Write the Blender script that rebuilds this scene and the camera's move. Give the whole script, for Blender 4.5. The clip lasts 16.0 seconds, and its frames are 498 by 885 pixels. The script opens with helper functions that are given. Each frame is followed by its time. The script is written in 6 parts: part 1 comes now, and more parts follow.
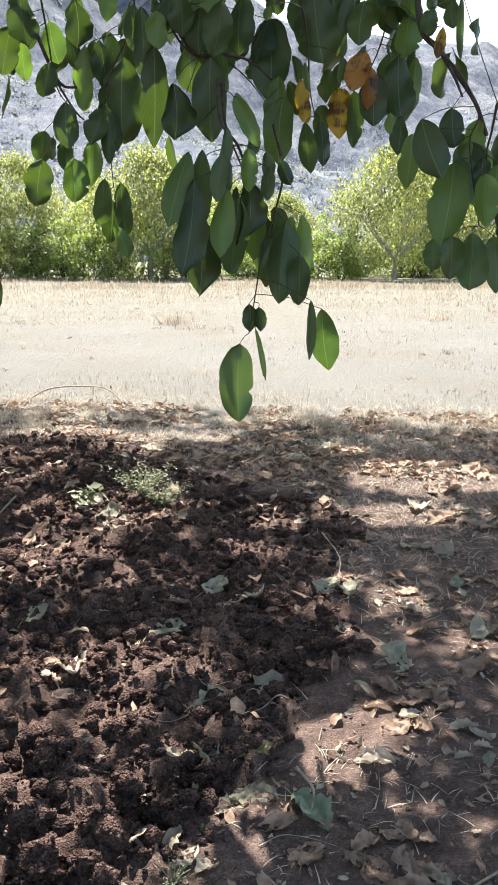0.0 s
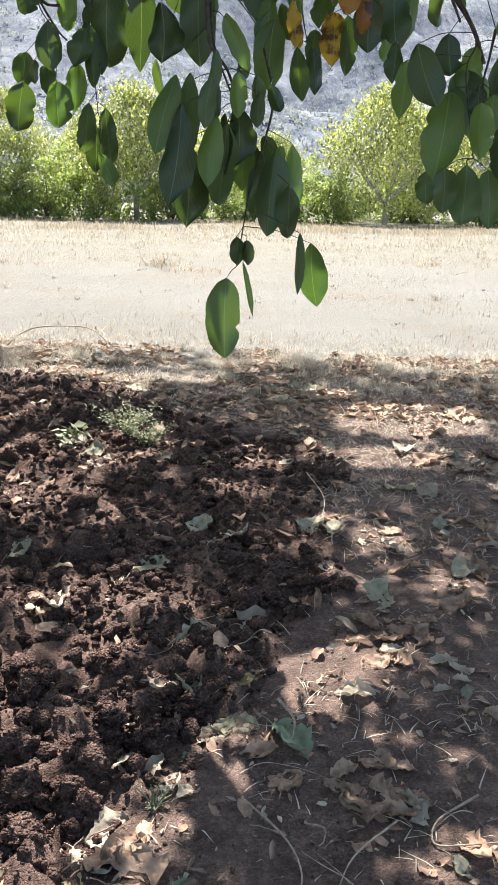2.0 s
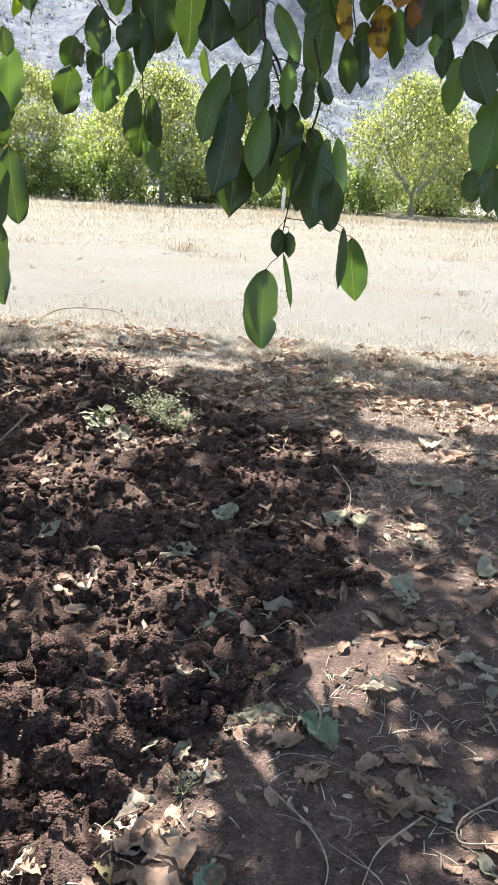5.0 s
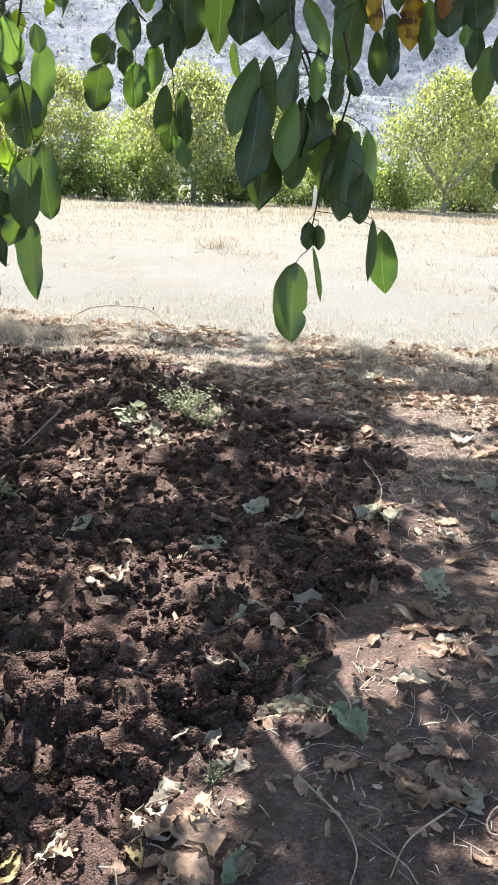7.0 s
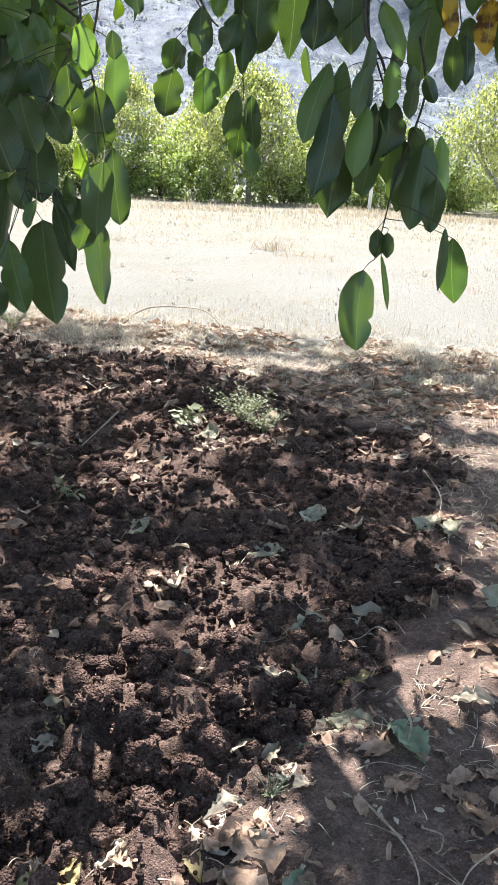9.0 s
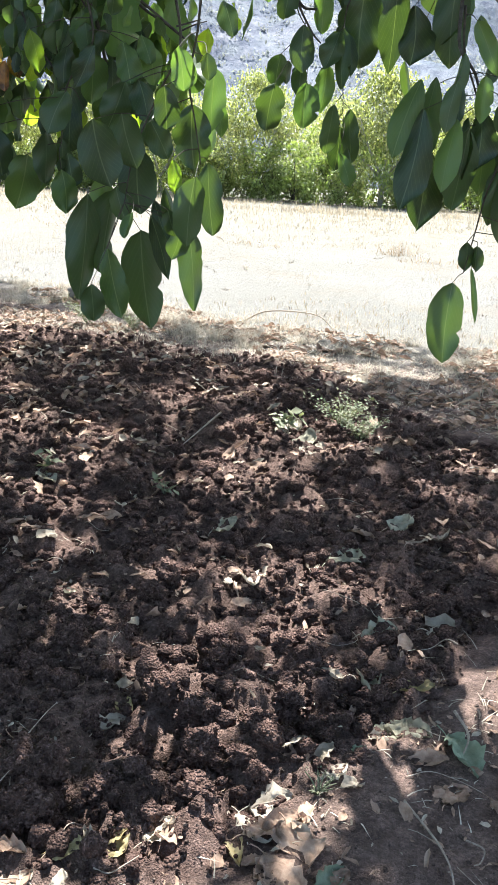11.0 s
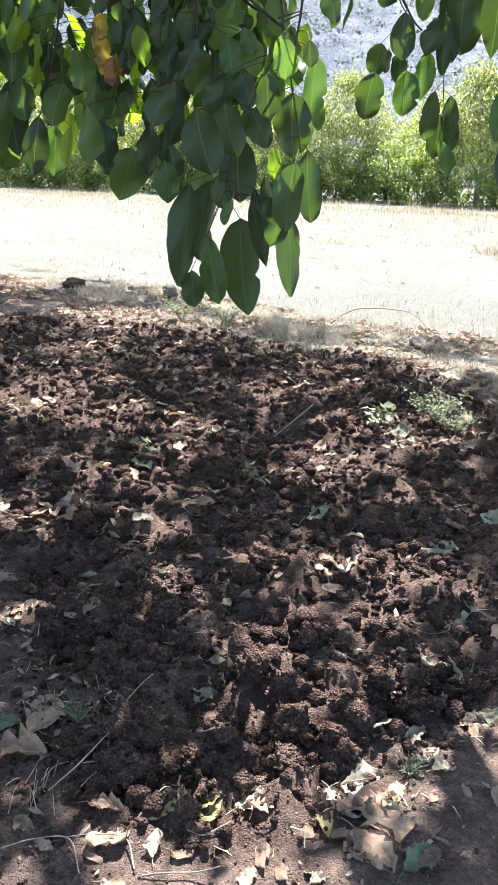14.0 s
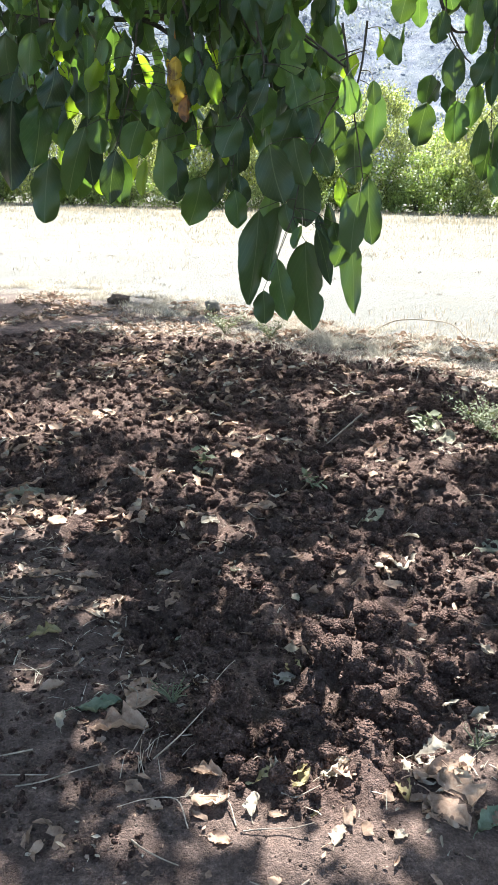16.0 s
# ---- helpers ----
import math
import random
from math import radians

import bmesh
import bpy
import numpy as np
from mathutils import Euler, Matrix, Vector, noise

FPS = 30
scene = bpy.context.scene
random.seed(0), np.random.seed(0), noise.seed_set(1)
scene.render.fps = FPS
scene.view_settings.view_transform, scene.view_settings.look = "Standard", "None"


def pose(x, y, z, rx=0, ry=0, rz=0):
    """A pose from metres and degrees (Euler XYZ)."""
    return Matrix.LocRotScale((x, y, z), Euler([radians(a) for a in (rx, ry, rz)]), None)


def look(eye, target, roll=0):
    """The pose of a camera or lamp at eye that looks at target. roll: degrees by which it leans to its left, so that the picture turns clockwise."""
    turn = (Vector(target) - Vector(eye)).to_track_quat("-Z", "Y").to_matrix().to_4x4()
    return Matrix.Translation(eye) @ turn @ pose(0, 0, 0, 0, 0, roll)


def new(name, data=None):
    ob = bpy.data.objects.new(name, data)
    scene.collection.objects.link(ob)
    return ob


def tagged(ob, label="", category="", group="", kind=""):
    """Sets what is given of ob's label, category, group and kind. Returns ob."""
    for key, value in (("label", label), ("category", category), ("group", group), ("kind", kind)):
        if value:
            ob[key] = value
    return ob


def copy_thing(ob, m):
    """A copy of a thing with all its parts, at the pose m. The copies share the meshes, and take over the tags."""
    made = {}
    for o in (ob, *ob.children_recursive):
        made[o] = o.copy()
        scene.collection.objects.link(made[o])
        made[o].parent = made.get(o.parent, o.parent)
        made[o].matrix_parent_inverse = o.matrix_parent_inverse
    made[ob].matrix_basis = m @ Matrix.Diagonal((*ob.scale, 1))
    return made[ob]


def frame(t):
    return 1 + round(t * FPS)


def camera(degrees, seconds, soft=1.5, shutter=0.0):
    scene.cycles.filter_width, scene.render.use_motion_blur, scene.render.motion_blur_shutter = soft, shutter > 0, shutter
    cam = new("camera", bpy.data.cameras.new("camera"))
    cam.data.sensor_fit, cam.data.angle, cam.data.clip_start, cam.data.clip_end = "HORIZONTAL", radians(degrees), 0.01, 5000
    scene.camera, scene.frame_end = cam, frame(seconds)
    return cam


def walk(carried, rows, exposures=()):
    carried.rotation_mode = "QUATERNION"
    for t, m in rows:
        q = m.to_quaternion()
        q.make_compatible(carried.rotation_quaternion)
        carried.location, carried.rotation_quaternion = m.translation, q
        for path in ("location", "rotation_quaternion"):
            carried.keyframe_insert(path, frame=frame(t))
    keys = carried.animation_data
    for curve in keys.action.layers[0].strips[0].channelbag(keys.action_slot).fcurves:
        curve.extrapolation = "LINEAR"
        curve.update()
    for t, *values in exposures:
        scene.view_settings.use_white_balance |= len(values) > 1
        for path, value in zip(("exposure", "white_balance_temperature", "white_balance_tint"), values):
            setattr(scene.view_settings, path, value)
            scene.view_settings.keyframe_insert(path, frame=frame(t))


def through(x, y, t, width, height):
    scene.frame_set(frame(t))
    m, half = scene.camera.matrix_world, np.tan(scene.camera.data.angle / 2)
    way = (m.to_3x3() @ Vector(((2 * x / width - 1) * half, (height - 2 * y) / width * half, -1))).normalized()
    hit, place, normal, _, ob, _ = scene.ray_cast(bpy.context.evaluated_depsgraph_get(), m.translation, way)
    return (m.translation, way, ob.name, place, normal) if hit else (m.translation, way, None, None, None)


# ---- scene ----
cam = camera(33.1, 16.0, soft=0.35)
PATH = [
    (0, (0.019, 0.065, 1.32), (-0.002, 2.015, 0.873), 0.1),
    (0.5, (0.015, 0.08, 1.303), (0.008, 2.017, 0.808), 0.3),
    (1, (0.015, 0.09, 1.292), (0.018, 2.014, 0.746), 0.4),
    (1.5, (0.013, 0.089, 1.291), (0.02, 2.008, 0.729), 0.9),
    (2, (0.019, 0.078, 1.285), (0.034, 1.995, 0.715), 1.1),
    (2.5, (0.023, 0.076, 1.278), (0.04, 1.986, 0.685), 1.1),
    (3, (0.018, 0.079, 1.28), (0.039, 1.987, 0.681), 1.1),
    (3.5, (0.007, 0.09, 1.288), (0.023, 1.997, 0.686), 1.9),
    (4, (-0.022, 0.087, 1.298), (-0.011, 1.995, 0.698), 2.5),
    (6.5, (-0.042, 0.056, 1.292), (-0.12, 1.961, 0.689), 2.8),
    (7, (-0.031, 0.058, 1.284), (-0.126, 1.962, 0.677), 2.3),
    (7.5, (-0.031, 0.055, 1.289), (-0.14, 1.958, 0.683), 1.9),
    (8, (-0.042, 0.064, 1.294), (-0.165, 1.966, 0.686), 2.0),
    (8.5, (-0.05, 0.066, 1.297), (-0.196, 1.966, 0.689), 2.0),
    (9, (-0.078, 0.081, 1.299), (-0.286, 1.974, 0.688), 2.7),
    (9.2, (-0.1, 0.084, 1.309), (-0.331, 1.975, 0.698), 3.2),
    (11.3, (0.068, 0.029, 1.334), (-0.462, 1.856, 0.714), 2.1),
    (11.5, (0.06, 0.024, 1.325), (-0.49, 1.844, 0.704), 1.7),
    (12, (0.047, -0.001, 1.307), (-0.555, 1.802, 0.687), 1.7),
    (12.5, (0.046, -0.011, 1.299), (-0.589, 1.781, 0.679), 2.1),
    (13, (0.047, -0.013, 1.294), (-0.627, 1.765, 0.672), 2.0),
    (13.5, (0.053, -0.01, 1.292), (-0.635, 1.762, 0.672), 1.9),
    (14, (0.055, -0.012, 1.292), (-0.637, 1.759, 0.672), 1.8),
    (14.5, (0.061, -0.011, 1.292), (-0.631, 1.76, 0.671), 1.7),
    (15, (0.043, -0.03, 1.304), (-0.677, 1.728, 0.681), 1.5),
    (15.5, (0.038, -0.134, 1.334), (-0.695, 1.623, 0.721), 0.7),
    (16, (0.018, -0.247, 1.336), (-0.744, 1.504, 0.741), 0.6),
]
walk(cam, [(t, look(eye, target, roll)) for t, eye, target, roll in PATH], [(0, 1.95, 6550, 6), (3.5, 1.97, 6500, 6), (9, 2.13, 6300, 5), (12.5, 2.24, 6100, 3), (16, 2.26, 6100, 2)])

# ---- world and light ----
SUN_AZIMUTH, SUN_ELEVATION = -13.0, 55.0          # degrees: azimuth from +y towards +x
_a, _e = radians(SUN_AZIMUTH), radians(SUN_ELEVATION)
TO_SUN = Vector((math.sin(_a) * math.cos(_e), math.cos(_a) * math.cos(_e), math.sin(_e)))
world = bpy.data.worlds.new("sky")
scene.world = world
world.use_nodes = True
_wn = world.node_tree
_sky = _wn.nodes.new("ShaderNodeTexSky")
_sky.sky_type, _sky.sun_disc = "NISHITA", False
_sky.sun_elevation, _sky.sun_rotation = _e, _a
_sky.dust_density, _sky.air_density = 2.5, 1.2
_bg = _wn.nodes["Background"]
_bg.inputs["Strength"].default_value = 0.094
_wn.links.new(_sky.outputs[0], _bg.inputs["Color"])
sun = new("sun", bpy.data.lights.new("sun", "SUN"))
sun.data.energy, sun.data.angle, sun.data.color = 4.9, radians(0.55), (1.0, 0.965, 0.925)
sun.matrix_world = look(TO_SUN * 60, (0, 0, 0))

rng = np.random.default_rng(7)


# ---- materials ----
def material(name, rough=0.9, spec=0.3):
    m = bpy.data.materials.new(name)
    m.use_nodes = True
    p = m.node_tree.nodes["Principled BSDF"]
    p.inputs["Roughness"].default_value = rough
    p.inputs["Specular IOR Level"].default_value = spec
    return m, m.node_tree.nodes, m.node_tree.links, p


def noise_node(nodes, links, scale, detail=6, coords=None, rough=0.6):
    n = nodes.new("ShaderNodeTexNoise")
    n.inputs["Scale"].default_value, n.inputs["Detail"].default_value = scale, detail
    n.inputs["Roughness"].default_value = rough
    if coords is not None:
        links.new(coords, n.inputs["Vector"])
    return n.outputs["Fac"]


def ramp(nodes, links, fac, stops):
    r = nodes.new("ShaderNodeValToRGB")
    links.new(fac, r.inputs["Fac"])
    el = r.color_ramp.elements
    while len(el) < len(stops):
        el.new(0.5)
    for e, (pos, col) in zip(el, stops):
        e.position, e.color = pos, (*col, 1)
    return r.outputs["Color"]


def mix(nodes, links, fac, a, b, how="MIX"):
    n = nodes.new("ShaderNodeMix")
    n.data_type, n.blend_type = "RGBA", how
    for value, socket in ((fac, n.inputs[0]), (a, n.inputs[6]), (b, n.inputs[7])):
        if isinstance(value, (int, float)):
            socket.default_value = value
        elif isinstance(value, tuple):
            socket.default_value = (*value, 1)
        else:
            links.new(value, socket)
    return n.outputs[2]


def bump(nodes, links, p, height, strength, distance):
    b = nodes.new("ShaderNodeBump")
    b.inputs["Strength"].default_value, b.inputs["Distance"].default_value = strength, distance
    links.new(height, b.inputs["Height"])
    links.new(b.outputs[0], p.inputs["Normal"])


def grains(nodes, links, scale, coords):
    """Rounded crumbs: height and a random tone for each."""
    v = nodes.new("ShaderNodeTexVoronoi")
    v.inputs["Scale"].default_value = scale
    links.new(coords, v.inputs["Vector"])
    r = nodes.new("ShaderNodeMapRange")
    links.new(v.outputs["Distance"], r.inputs["Value"])
    r.inputs["From Min"].default_value, r.inputs["From Max"].default_value = 0.0, 0.75
    r.inputs["To Min"].default_value, r.inputs["To Max"].default_value = 1.0, 0.0
    return r.outputs["Result"], v.outputs["Color"]


def position(nodes):
    return nodes.new("ShaderNodeNewGeometry").outputs["Position"]


def attribute(nodes, name):
    a = nodes.new("ShaderNodeAttribute")
    a.attribute_name = name
    return a.outputs["Fac"]


def earth_material():
    m, n, l, p = material("earth", 0.95, 0.15)
    at = position(n)
    coarse = noise_node(n, l, 1.6, 5, at)
    fine = noise_node(n, l, 45, 8, at, 0.7)
    grit = noise_node(n, l, 170, 5, at, 0.8)
    speck = mix(n, l, 0.45, fine, grit)
    dug = ramp(n, l, speck, [(0.32, (0.02, 0.013, 0.011)), (0.5, (0.096, 0.0595, 0.051)), (0.68, (0.285, 0.192, 0.165))])
    dust = ramp(n, l, speck, [(0.3, (0.055, 0.04, 0.035)), (0.52, (0.13, 0.089, 0.077)), (0.72, (0.29, 0.21, 0.175))])
    hay = ramp(n, l, noise_node(n, l, 9, 8, at, 0.75), [(0.3, (0.125, 0.104, 0.082)), (0.5, (0.165, 0.143, 0.116)), (0.7, (0.2, 0.178, 0.15))])
    bare = ramp(n, l, noise_node(n, l, 0.35, 5, at, 0.6), [(0.4, (0.16, 0.152, 0.137)), (0.6, (0.178, 0.17, 0.156))])
    soil = mix(n, l, attribute(n, "dug"), dust, dug)
    soil = mix(n, l, ramp(n, l, coarse, [(0.35, (0, 0, 0)), (0.7, (0.35, 0.35, 0.35))]), soil, (0.26, 0.185, 0.148))
    field = mix(n, l, ramp(n, l, noise_node(n, l, 0.5, 6, at, 0.65), [(0.5, (0, 0, 0)), (0.66, (0.8, 0.8, 0.8))]), bare, hay)
    straw = ramp(n, l, noise_node(n, l, 1.4, 8, at, 0.75), [(0.35, (0.143, 0.124, 0.092)), (0.5, (0.16, 0.148, 0.12)), (0.68, (0.172, 0.163, 0.142))])
    out = n.new("ShaderNodeSeparateXYZ")
    l.new(at, out.inputs[0])
    rough = n.new("ShaderNodeMath")
    rough.operation = "MULTIPLY_ADD"
    l.new(noise_node(n, l, 0.22, 5, at, 0.6), rough.inputs[0])
    rough.inputs[1].default_value = 16.0
    l.new(out.outputs[1], rough.inputs[2])
    reach = n.new("ShaderNodeMapRange")
    reach.inputs["From Min"].default_value, reach.inputs["From Max"].default_value = 19.0, 29.0
    l.new(rough.outputs[0], reach.inputs["Value"])
    field = mix(n, l, reach.outputs["Result"], field, straw)
    colour = mix(n, l, attribute(n, "field"), soil, field)
    patches = ramp(n, l, noise_node(n, l, 13, 3, at, 0.6), [(0.36, (0.72, 0.7, 0.69)), (0.52, (0.98, 0.98, 0.98)), (0.66, (1.28, 1.25, 1.22))])
    colour = mix(n, l, mix(n, l, attribute(n, "field"), (1.0, 1.0, 1.0), (0.0, 0.0, 0.0)), colour, mix(n, l, 1.0, colour, patches, "MULTIPLY"))
    cell = n.new("ShaderNodeSeparateColor")
    l.new(grains(n, l, 190, at)[1], cell.inputs[0])
    colour = mix(n, l, 1.0, colour, mix(n, l, cell.outputs[0], (0.72, 0.71, 0.7), (1.25, 1.22, 1.2)), "MULTIPLY")
    l.new(colour, p.inputs["Base Color"])
    crumb, tint = grains(n, l, 190, at)
    small, _ = grains(n, l, 380, at)
    tall = mix(n, l, 0.62, mix(n, l, 0.45, crumb, small), mix(n, l, 0.5, fine, grit))
    bump(n, l, p, tall, 1.0, 0.015)
    return m


def leaf_material(name, dark, light, vein, through_colour, shine=0.38, through=0.35, spots=None):
    """A living leaf: two tones, paler veins along the middle, light passing through the blade."""
    m, n, l, p = material(name, shine, 0.45)
    uv = n.new("ShaderNodeTexCoord").outputs["UV"]
    sep = n.new("ShaderNodeSeparateXYZ")
    l.new(uv, sep.inputs[0])
    info = n.new("ShaderNodeObjectInfo").outputs["Random"]
    isl = n.new("ShaderNodeNewGeometry").outputs["Random Per Island"]
    add = n.new("ShaderNodeMath")
    l.new(info, add.inputs[0]), l.new(isl, add.inputs[1])
    half = n.new("ShaderNodeMath")
    half.operation = "FRACT"
    l.new(add.outputs[0], half.inputs[0])
    tone = ramp(n, l, half.outputs[0], [(0.0, dark), (0.8, light), (1.0, tuple(min(1, c * 1.25) for c in light))])
    blotch = noise_node(n, l, 24, 4, position(n))
    tone = mix(n, l, ramp(n, l, blotch, [(0.45, (0, 0, 0)), (0.75, (0.4, 0.4, 0.4))]), tone, light)
    if spots:
        tone = mix(n, l, ramp(n, l, noise_node(n, l, 16, 3, position(n)), [(0.48, (0, 0, 0)), (0.6, (1, 1, 1))]), tone, spots)
    # midrib and side veins
    off = n.new("ShaderNodeMath")
    off.operation = "SUBTRACT"
    l.new(sep.outputs[0], off.inputs[0])
    off.inputs[1].default_value = 0.5
    side = n.new("ShaderNodeMath")
    side.operation = "ABSOLUTE"
    l.new(off.outputs[0], side.inputs[0])
    rib = ramp(n, l, side.outputs[0], [(0.0, (0.7, 0.7, 0.7)), (0.02, (0, 0, 0))])
    slope = n.new("ShaderNodeMath")
    slope.operation = "MULTIPLY_ADD"
    l.new(side.outputs[0], slope.inputs[0])
    slope.inputs[1].default_value = -0.9
    l.new(sep.outputs[1], slope.inputs[2])
    wave = n.new("ShaderNodeMath")
    wave.operation = "MULTIPLY"
    l.new(slope.outputs[0], wave.inputs[0])
    wave.inputs[1].default_value = 62.0
    sine = n.new("ShaderNodeMath")
    sine.operation = "SINE"
    l.new(wave.outputs[0], sine.inputs[0])
    veins = ramp(n, l, sine.outputs[0], [(0.9, (0, 0, 0)), (1.0, (0.16, 0.16, 0.16))])
    tone = mix(n, l, veins, tone, vein)
    tone = mix(n, l, rib, tone, vein)
    l.new(tone, p.inputs["Base Color"])
    bump(n, l, p, noise_node(n, l, 60, 3, position(n)), 0.15, 0.003)
    glow = n.new("ShaderNodeBsdfTranslucent")
    l.new(mix(n, l, 1.0, tone, through_colour, "MULTIPLY"), glow.inputs["Color"])
    both = n.new("ShaderNodeMixShader")
    both.inputs[0].default_value = through
    l.new(p.outputs[0], both.inputs[1]), l.new(glow.outputs[0], both.inputs[2])
    l.new(both.outputs[0], n["Material Output"].inputs["Surface"])
    return m


def dry_material(name, low, mid, high, through=0.15, scale=30):
    m, n, l, p = material(name, 0.8, 0.25)
    at = position(n)
    info = n.new("ShaderNodeObjectInfo").outputs["Random"]
    isl = n.new("ShaderNodeNewGeometry").outputs["Random Per Island"]
    tone = ramp(n, l, noise_node(n, l, scale, 6, at, 0.7), [(0.3, low), (0.5, mid), (0.72, high)])
    hue = mix(n, l, info, (0.74, 0.71, 0.68), (1.1, 1.06, 1.02))
    hue2 = mix(n, l, isl, (0.72, 0.7, 0.68), (1.15, 1.12, 1.08))
    tone = mix(n, l, 1.0, mix(n, l, 1.0, tone, hue, "MULTIPLY"), hue2, "MULTIPLY")
    l.new(tone, p.inputs["Base Color"])
    bump(n, l, p, noise_node(n, l, scale * 4, 4, at), 0.5, 0.003)
    if through:
        glow = n.new("ShaderNodeBsdfTranslucent")
        l.new(tone, glow.inputs["Color"])
        both = n.new("ShaderNodeMixShader")
        both.inputs[0].default_value = through
        l.new(p.outputs[0], both.inputs[1]), l.new(glow.outputs[0], both.inputs[2])
        l.new(both.outputs[0], n["Material Output"].inputs["Surface"])
    return m


def clod_material(name, low, mid, high):
    m, n, l, p = material(name, 0.97, 0.1)
    at = position(n)
    isl = n.new("ShaderNodeNewGeometry").outputs["Random Per Island"]
    fine = noise_node(n, l, 90, 8, at, 0.75)
    tone = ramp(n, l, fine, [(0.3, low), (0.52, mid), (0.72, high)])
    tone = mix(n, l, 1.0, tone, mix(n, l, isl, (0.62, 0.6, 0.59), (1.4, 1.36, 1.32)), "MULTIPLY")
    l.new(tone, p.inputs["Base Color"])
    crumb, tint = grains(n, l, 140, at)
    bump(n, l, p, mix(n, l, 0.45, crumb, mix(n, l, 0.5, fine, noise_node(n, l, 300, 4, at))), 1.0, 0.03)
    return m


def hill_material():
    m, n, l, p = material("hazed_hill_ground", 0.95, 0.1)
    squeeze = n.new("ShaderNodeMapping")
    squeeze.inputs["Scale"].default_value = (1.0, 0.3, 0.8)
    l.new(position(n), squeeze.inputs["Vector"])
    at = squeeze.outputs[0]
    big = noise_node(n, l, 0.02, 6, at, 0.6)
    small = noise_node(n, l, 0.22, 8, at, 0.75)
    # blue-grey tones of low contrast: distance haze painted into the slope's colour
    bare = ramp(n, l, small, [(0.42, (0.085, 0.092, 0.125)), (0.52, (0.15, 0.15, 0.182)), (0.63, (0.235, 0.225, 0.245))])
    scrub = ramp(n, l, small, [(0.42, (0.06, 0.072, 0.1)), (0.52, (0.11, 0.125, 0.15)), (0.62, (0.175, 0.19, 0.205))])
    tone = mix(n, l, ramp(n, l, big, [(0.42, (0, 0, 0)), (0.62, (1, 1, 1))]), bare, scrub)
    bush = n.new("ShaderNodeTexVoronoi")
    bush.inputs["Scale"].default_value = 0.34
    l.new(at, bush.inputs["Vector"])
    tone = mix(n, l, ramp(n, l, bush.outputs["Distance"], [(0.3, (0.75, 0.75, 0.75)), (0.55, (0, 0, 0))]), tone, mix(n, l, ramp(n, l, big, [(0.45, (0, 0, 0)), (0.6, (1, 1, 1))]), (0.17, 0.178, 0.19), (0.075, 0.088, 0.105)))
    l.new(tone, p.inputs["Base Color"])
    bump(n, l, p, small, 0.8, 2.0)
    return m


def bark_material(name, low, high):
    m, n, l, p = material(name, 0.85, 0.3)
    at = position(n)
    l.new(ramp(n, l, noise_node(n, l, 40, 6, at, 0.7), [(0.35, low), (0.65, high)]), p.inputs["Base Color"])
    bump(n, l, p, noise_node(n, l, 120, 4, at), 0.6, 0.004)
    return m


EARTH = earth_material()
CLOD = clod_material("clod_earth", (0.024, 0.0155, 0.013), (0.102, 0.0635, 0.0545), (0.3, 0.205, 0.178))
GRIT = clod_material("grit", (0.055, 0.04, 0.035), (0.125, 0.092, 0.08), (0.32, 0.245, 0.21))
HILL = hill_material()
BARK = bark_material("bark", (0.035, 0.028, 0.023), (0.11, 0.095, 0.08))
TWIG_BARK = bark_material("twig_bark", (0.035, 0.029, 0.022), (0.10, 0.085, 0.062))
PALE_BARK = bark_material("pale_bark", (0.2, 0.19, 0.17), (0.5, 0.48, 0.44))
GREEN = leaf_material("green_leaf", (0.025, 0.044, 0.02), (0.062, 0.098, 0.04), (0.15, 0.19, 0.11), (1.7, 1.75, 0.5), 0.4, 0.24)
LIGHT_GREEN = leaf_material("light_green_leaf", (0.055, 0.095, 0.03), (0.115, 0.175, 0.055), (0.2, 0.25, 0.11), (1.6, 1.8, 0.7), through=0.32)
# brighter copy of the green leaf: sunlight through the blade painted into its colour
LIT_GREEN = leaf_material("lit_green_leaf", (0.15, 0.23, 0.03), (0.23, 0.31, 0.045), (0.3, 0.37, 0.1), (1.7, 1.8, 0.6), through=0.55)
YELLOW = leaf_material("yellow_leaf", (0.36, 0.24, 0.03), (0.5, 0.34, 0.05), (0.5, 0.4, 0.12), (1.3, 1.2, 0.6), spots=(0.1, 0.05, 0.02))
RUST = leaf_material("rust_leaf", (0.3, 0.13, 0.035), (0.45, 0.24, 0.06), (0.4, 0.25, 0.1), (1.2, 1.0, 0.6), spots=(0.09, 0.045, 0.025))
LEAF_TINTS = [GREEN, LIGHT_GREEN, YELLOW, RUST, LIT_GREEN]
TREE_LEAF = leaf_material("orchard_leaf", (0.06, 0.08, 0.03), (0.35, 0.36, 0.155), (0.4, 0.4, 0.2), (1.35, 1.4, 0.75), 0.5, 0.4)
SHRUB_LEAF = leaf_material("shrub_leaf", (0.08, 0.11, 0.035), (0.26, 0.305, 0.11), (0.25, 0.3, 0.12), (1.4, 1.5, 0.7), 0.5, 0.45)
HAY = dry_material("dry_grass", (0.42, 0.385, 0.32), (0.56, 0.52, 0.45), (0.7, 0.66, 0.59), 0.3, 12)
FIELD_HAY = dry_material("bleached_grass", (0.27, 0.225, 0.16), (0.36, 0.315, 0.24), (0.45, 0.405, 0.33), 0.4, 12)
TWIG = dry_material("dead_twig", (0.2, 0.16, 0.13), (0.37, 0.31, 0.26), (0.53, 0.47, 0.41), 0.0, 40)
DEAD_BROWN = dry_material("dead_brown_leaf", (0.2, 0.13, 0.098), (0.4, 0.28, 0.215), (0.55, 0.43, 0.355), 0.15)
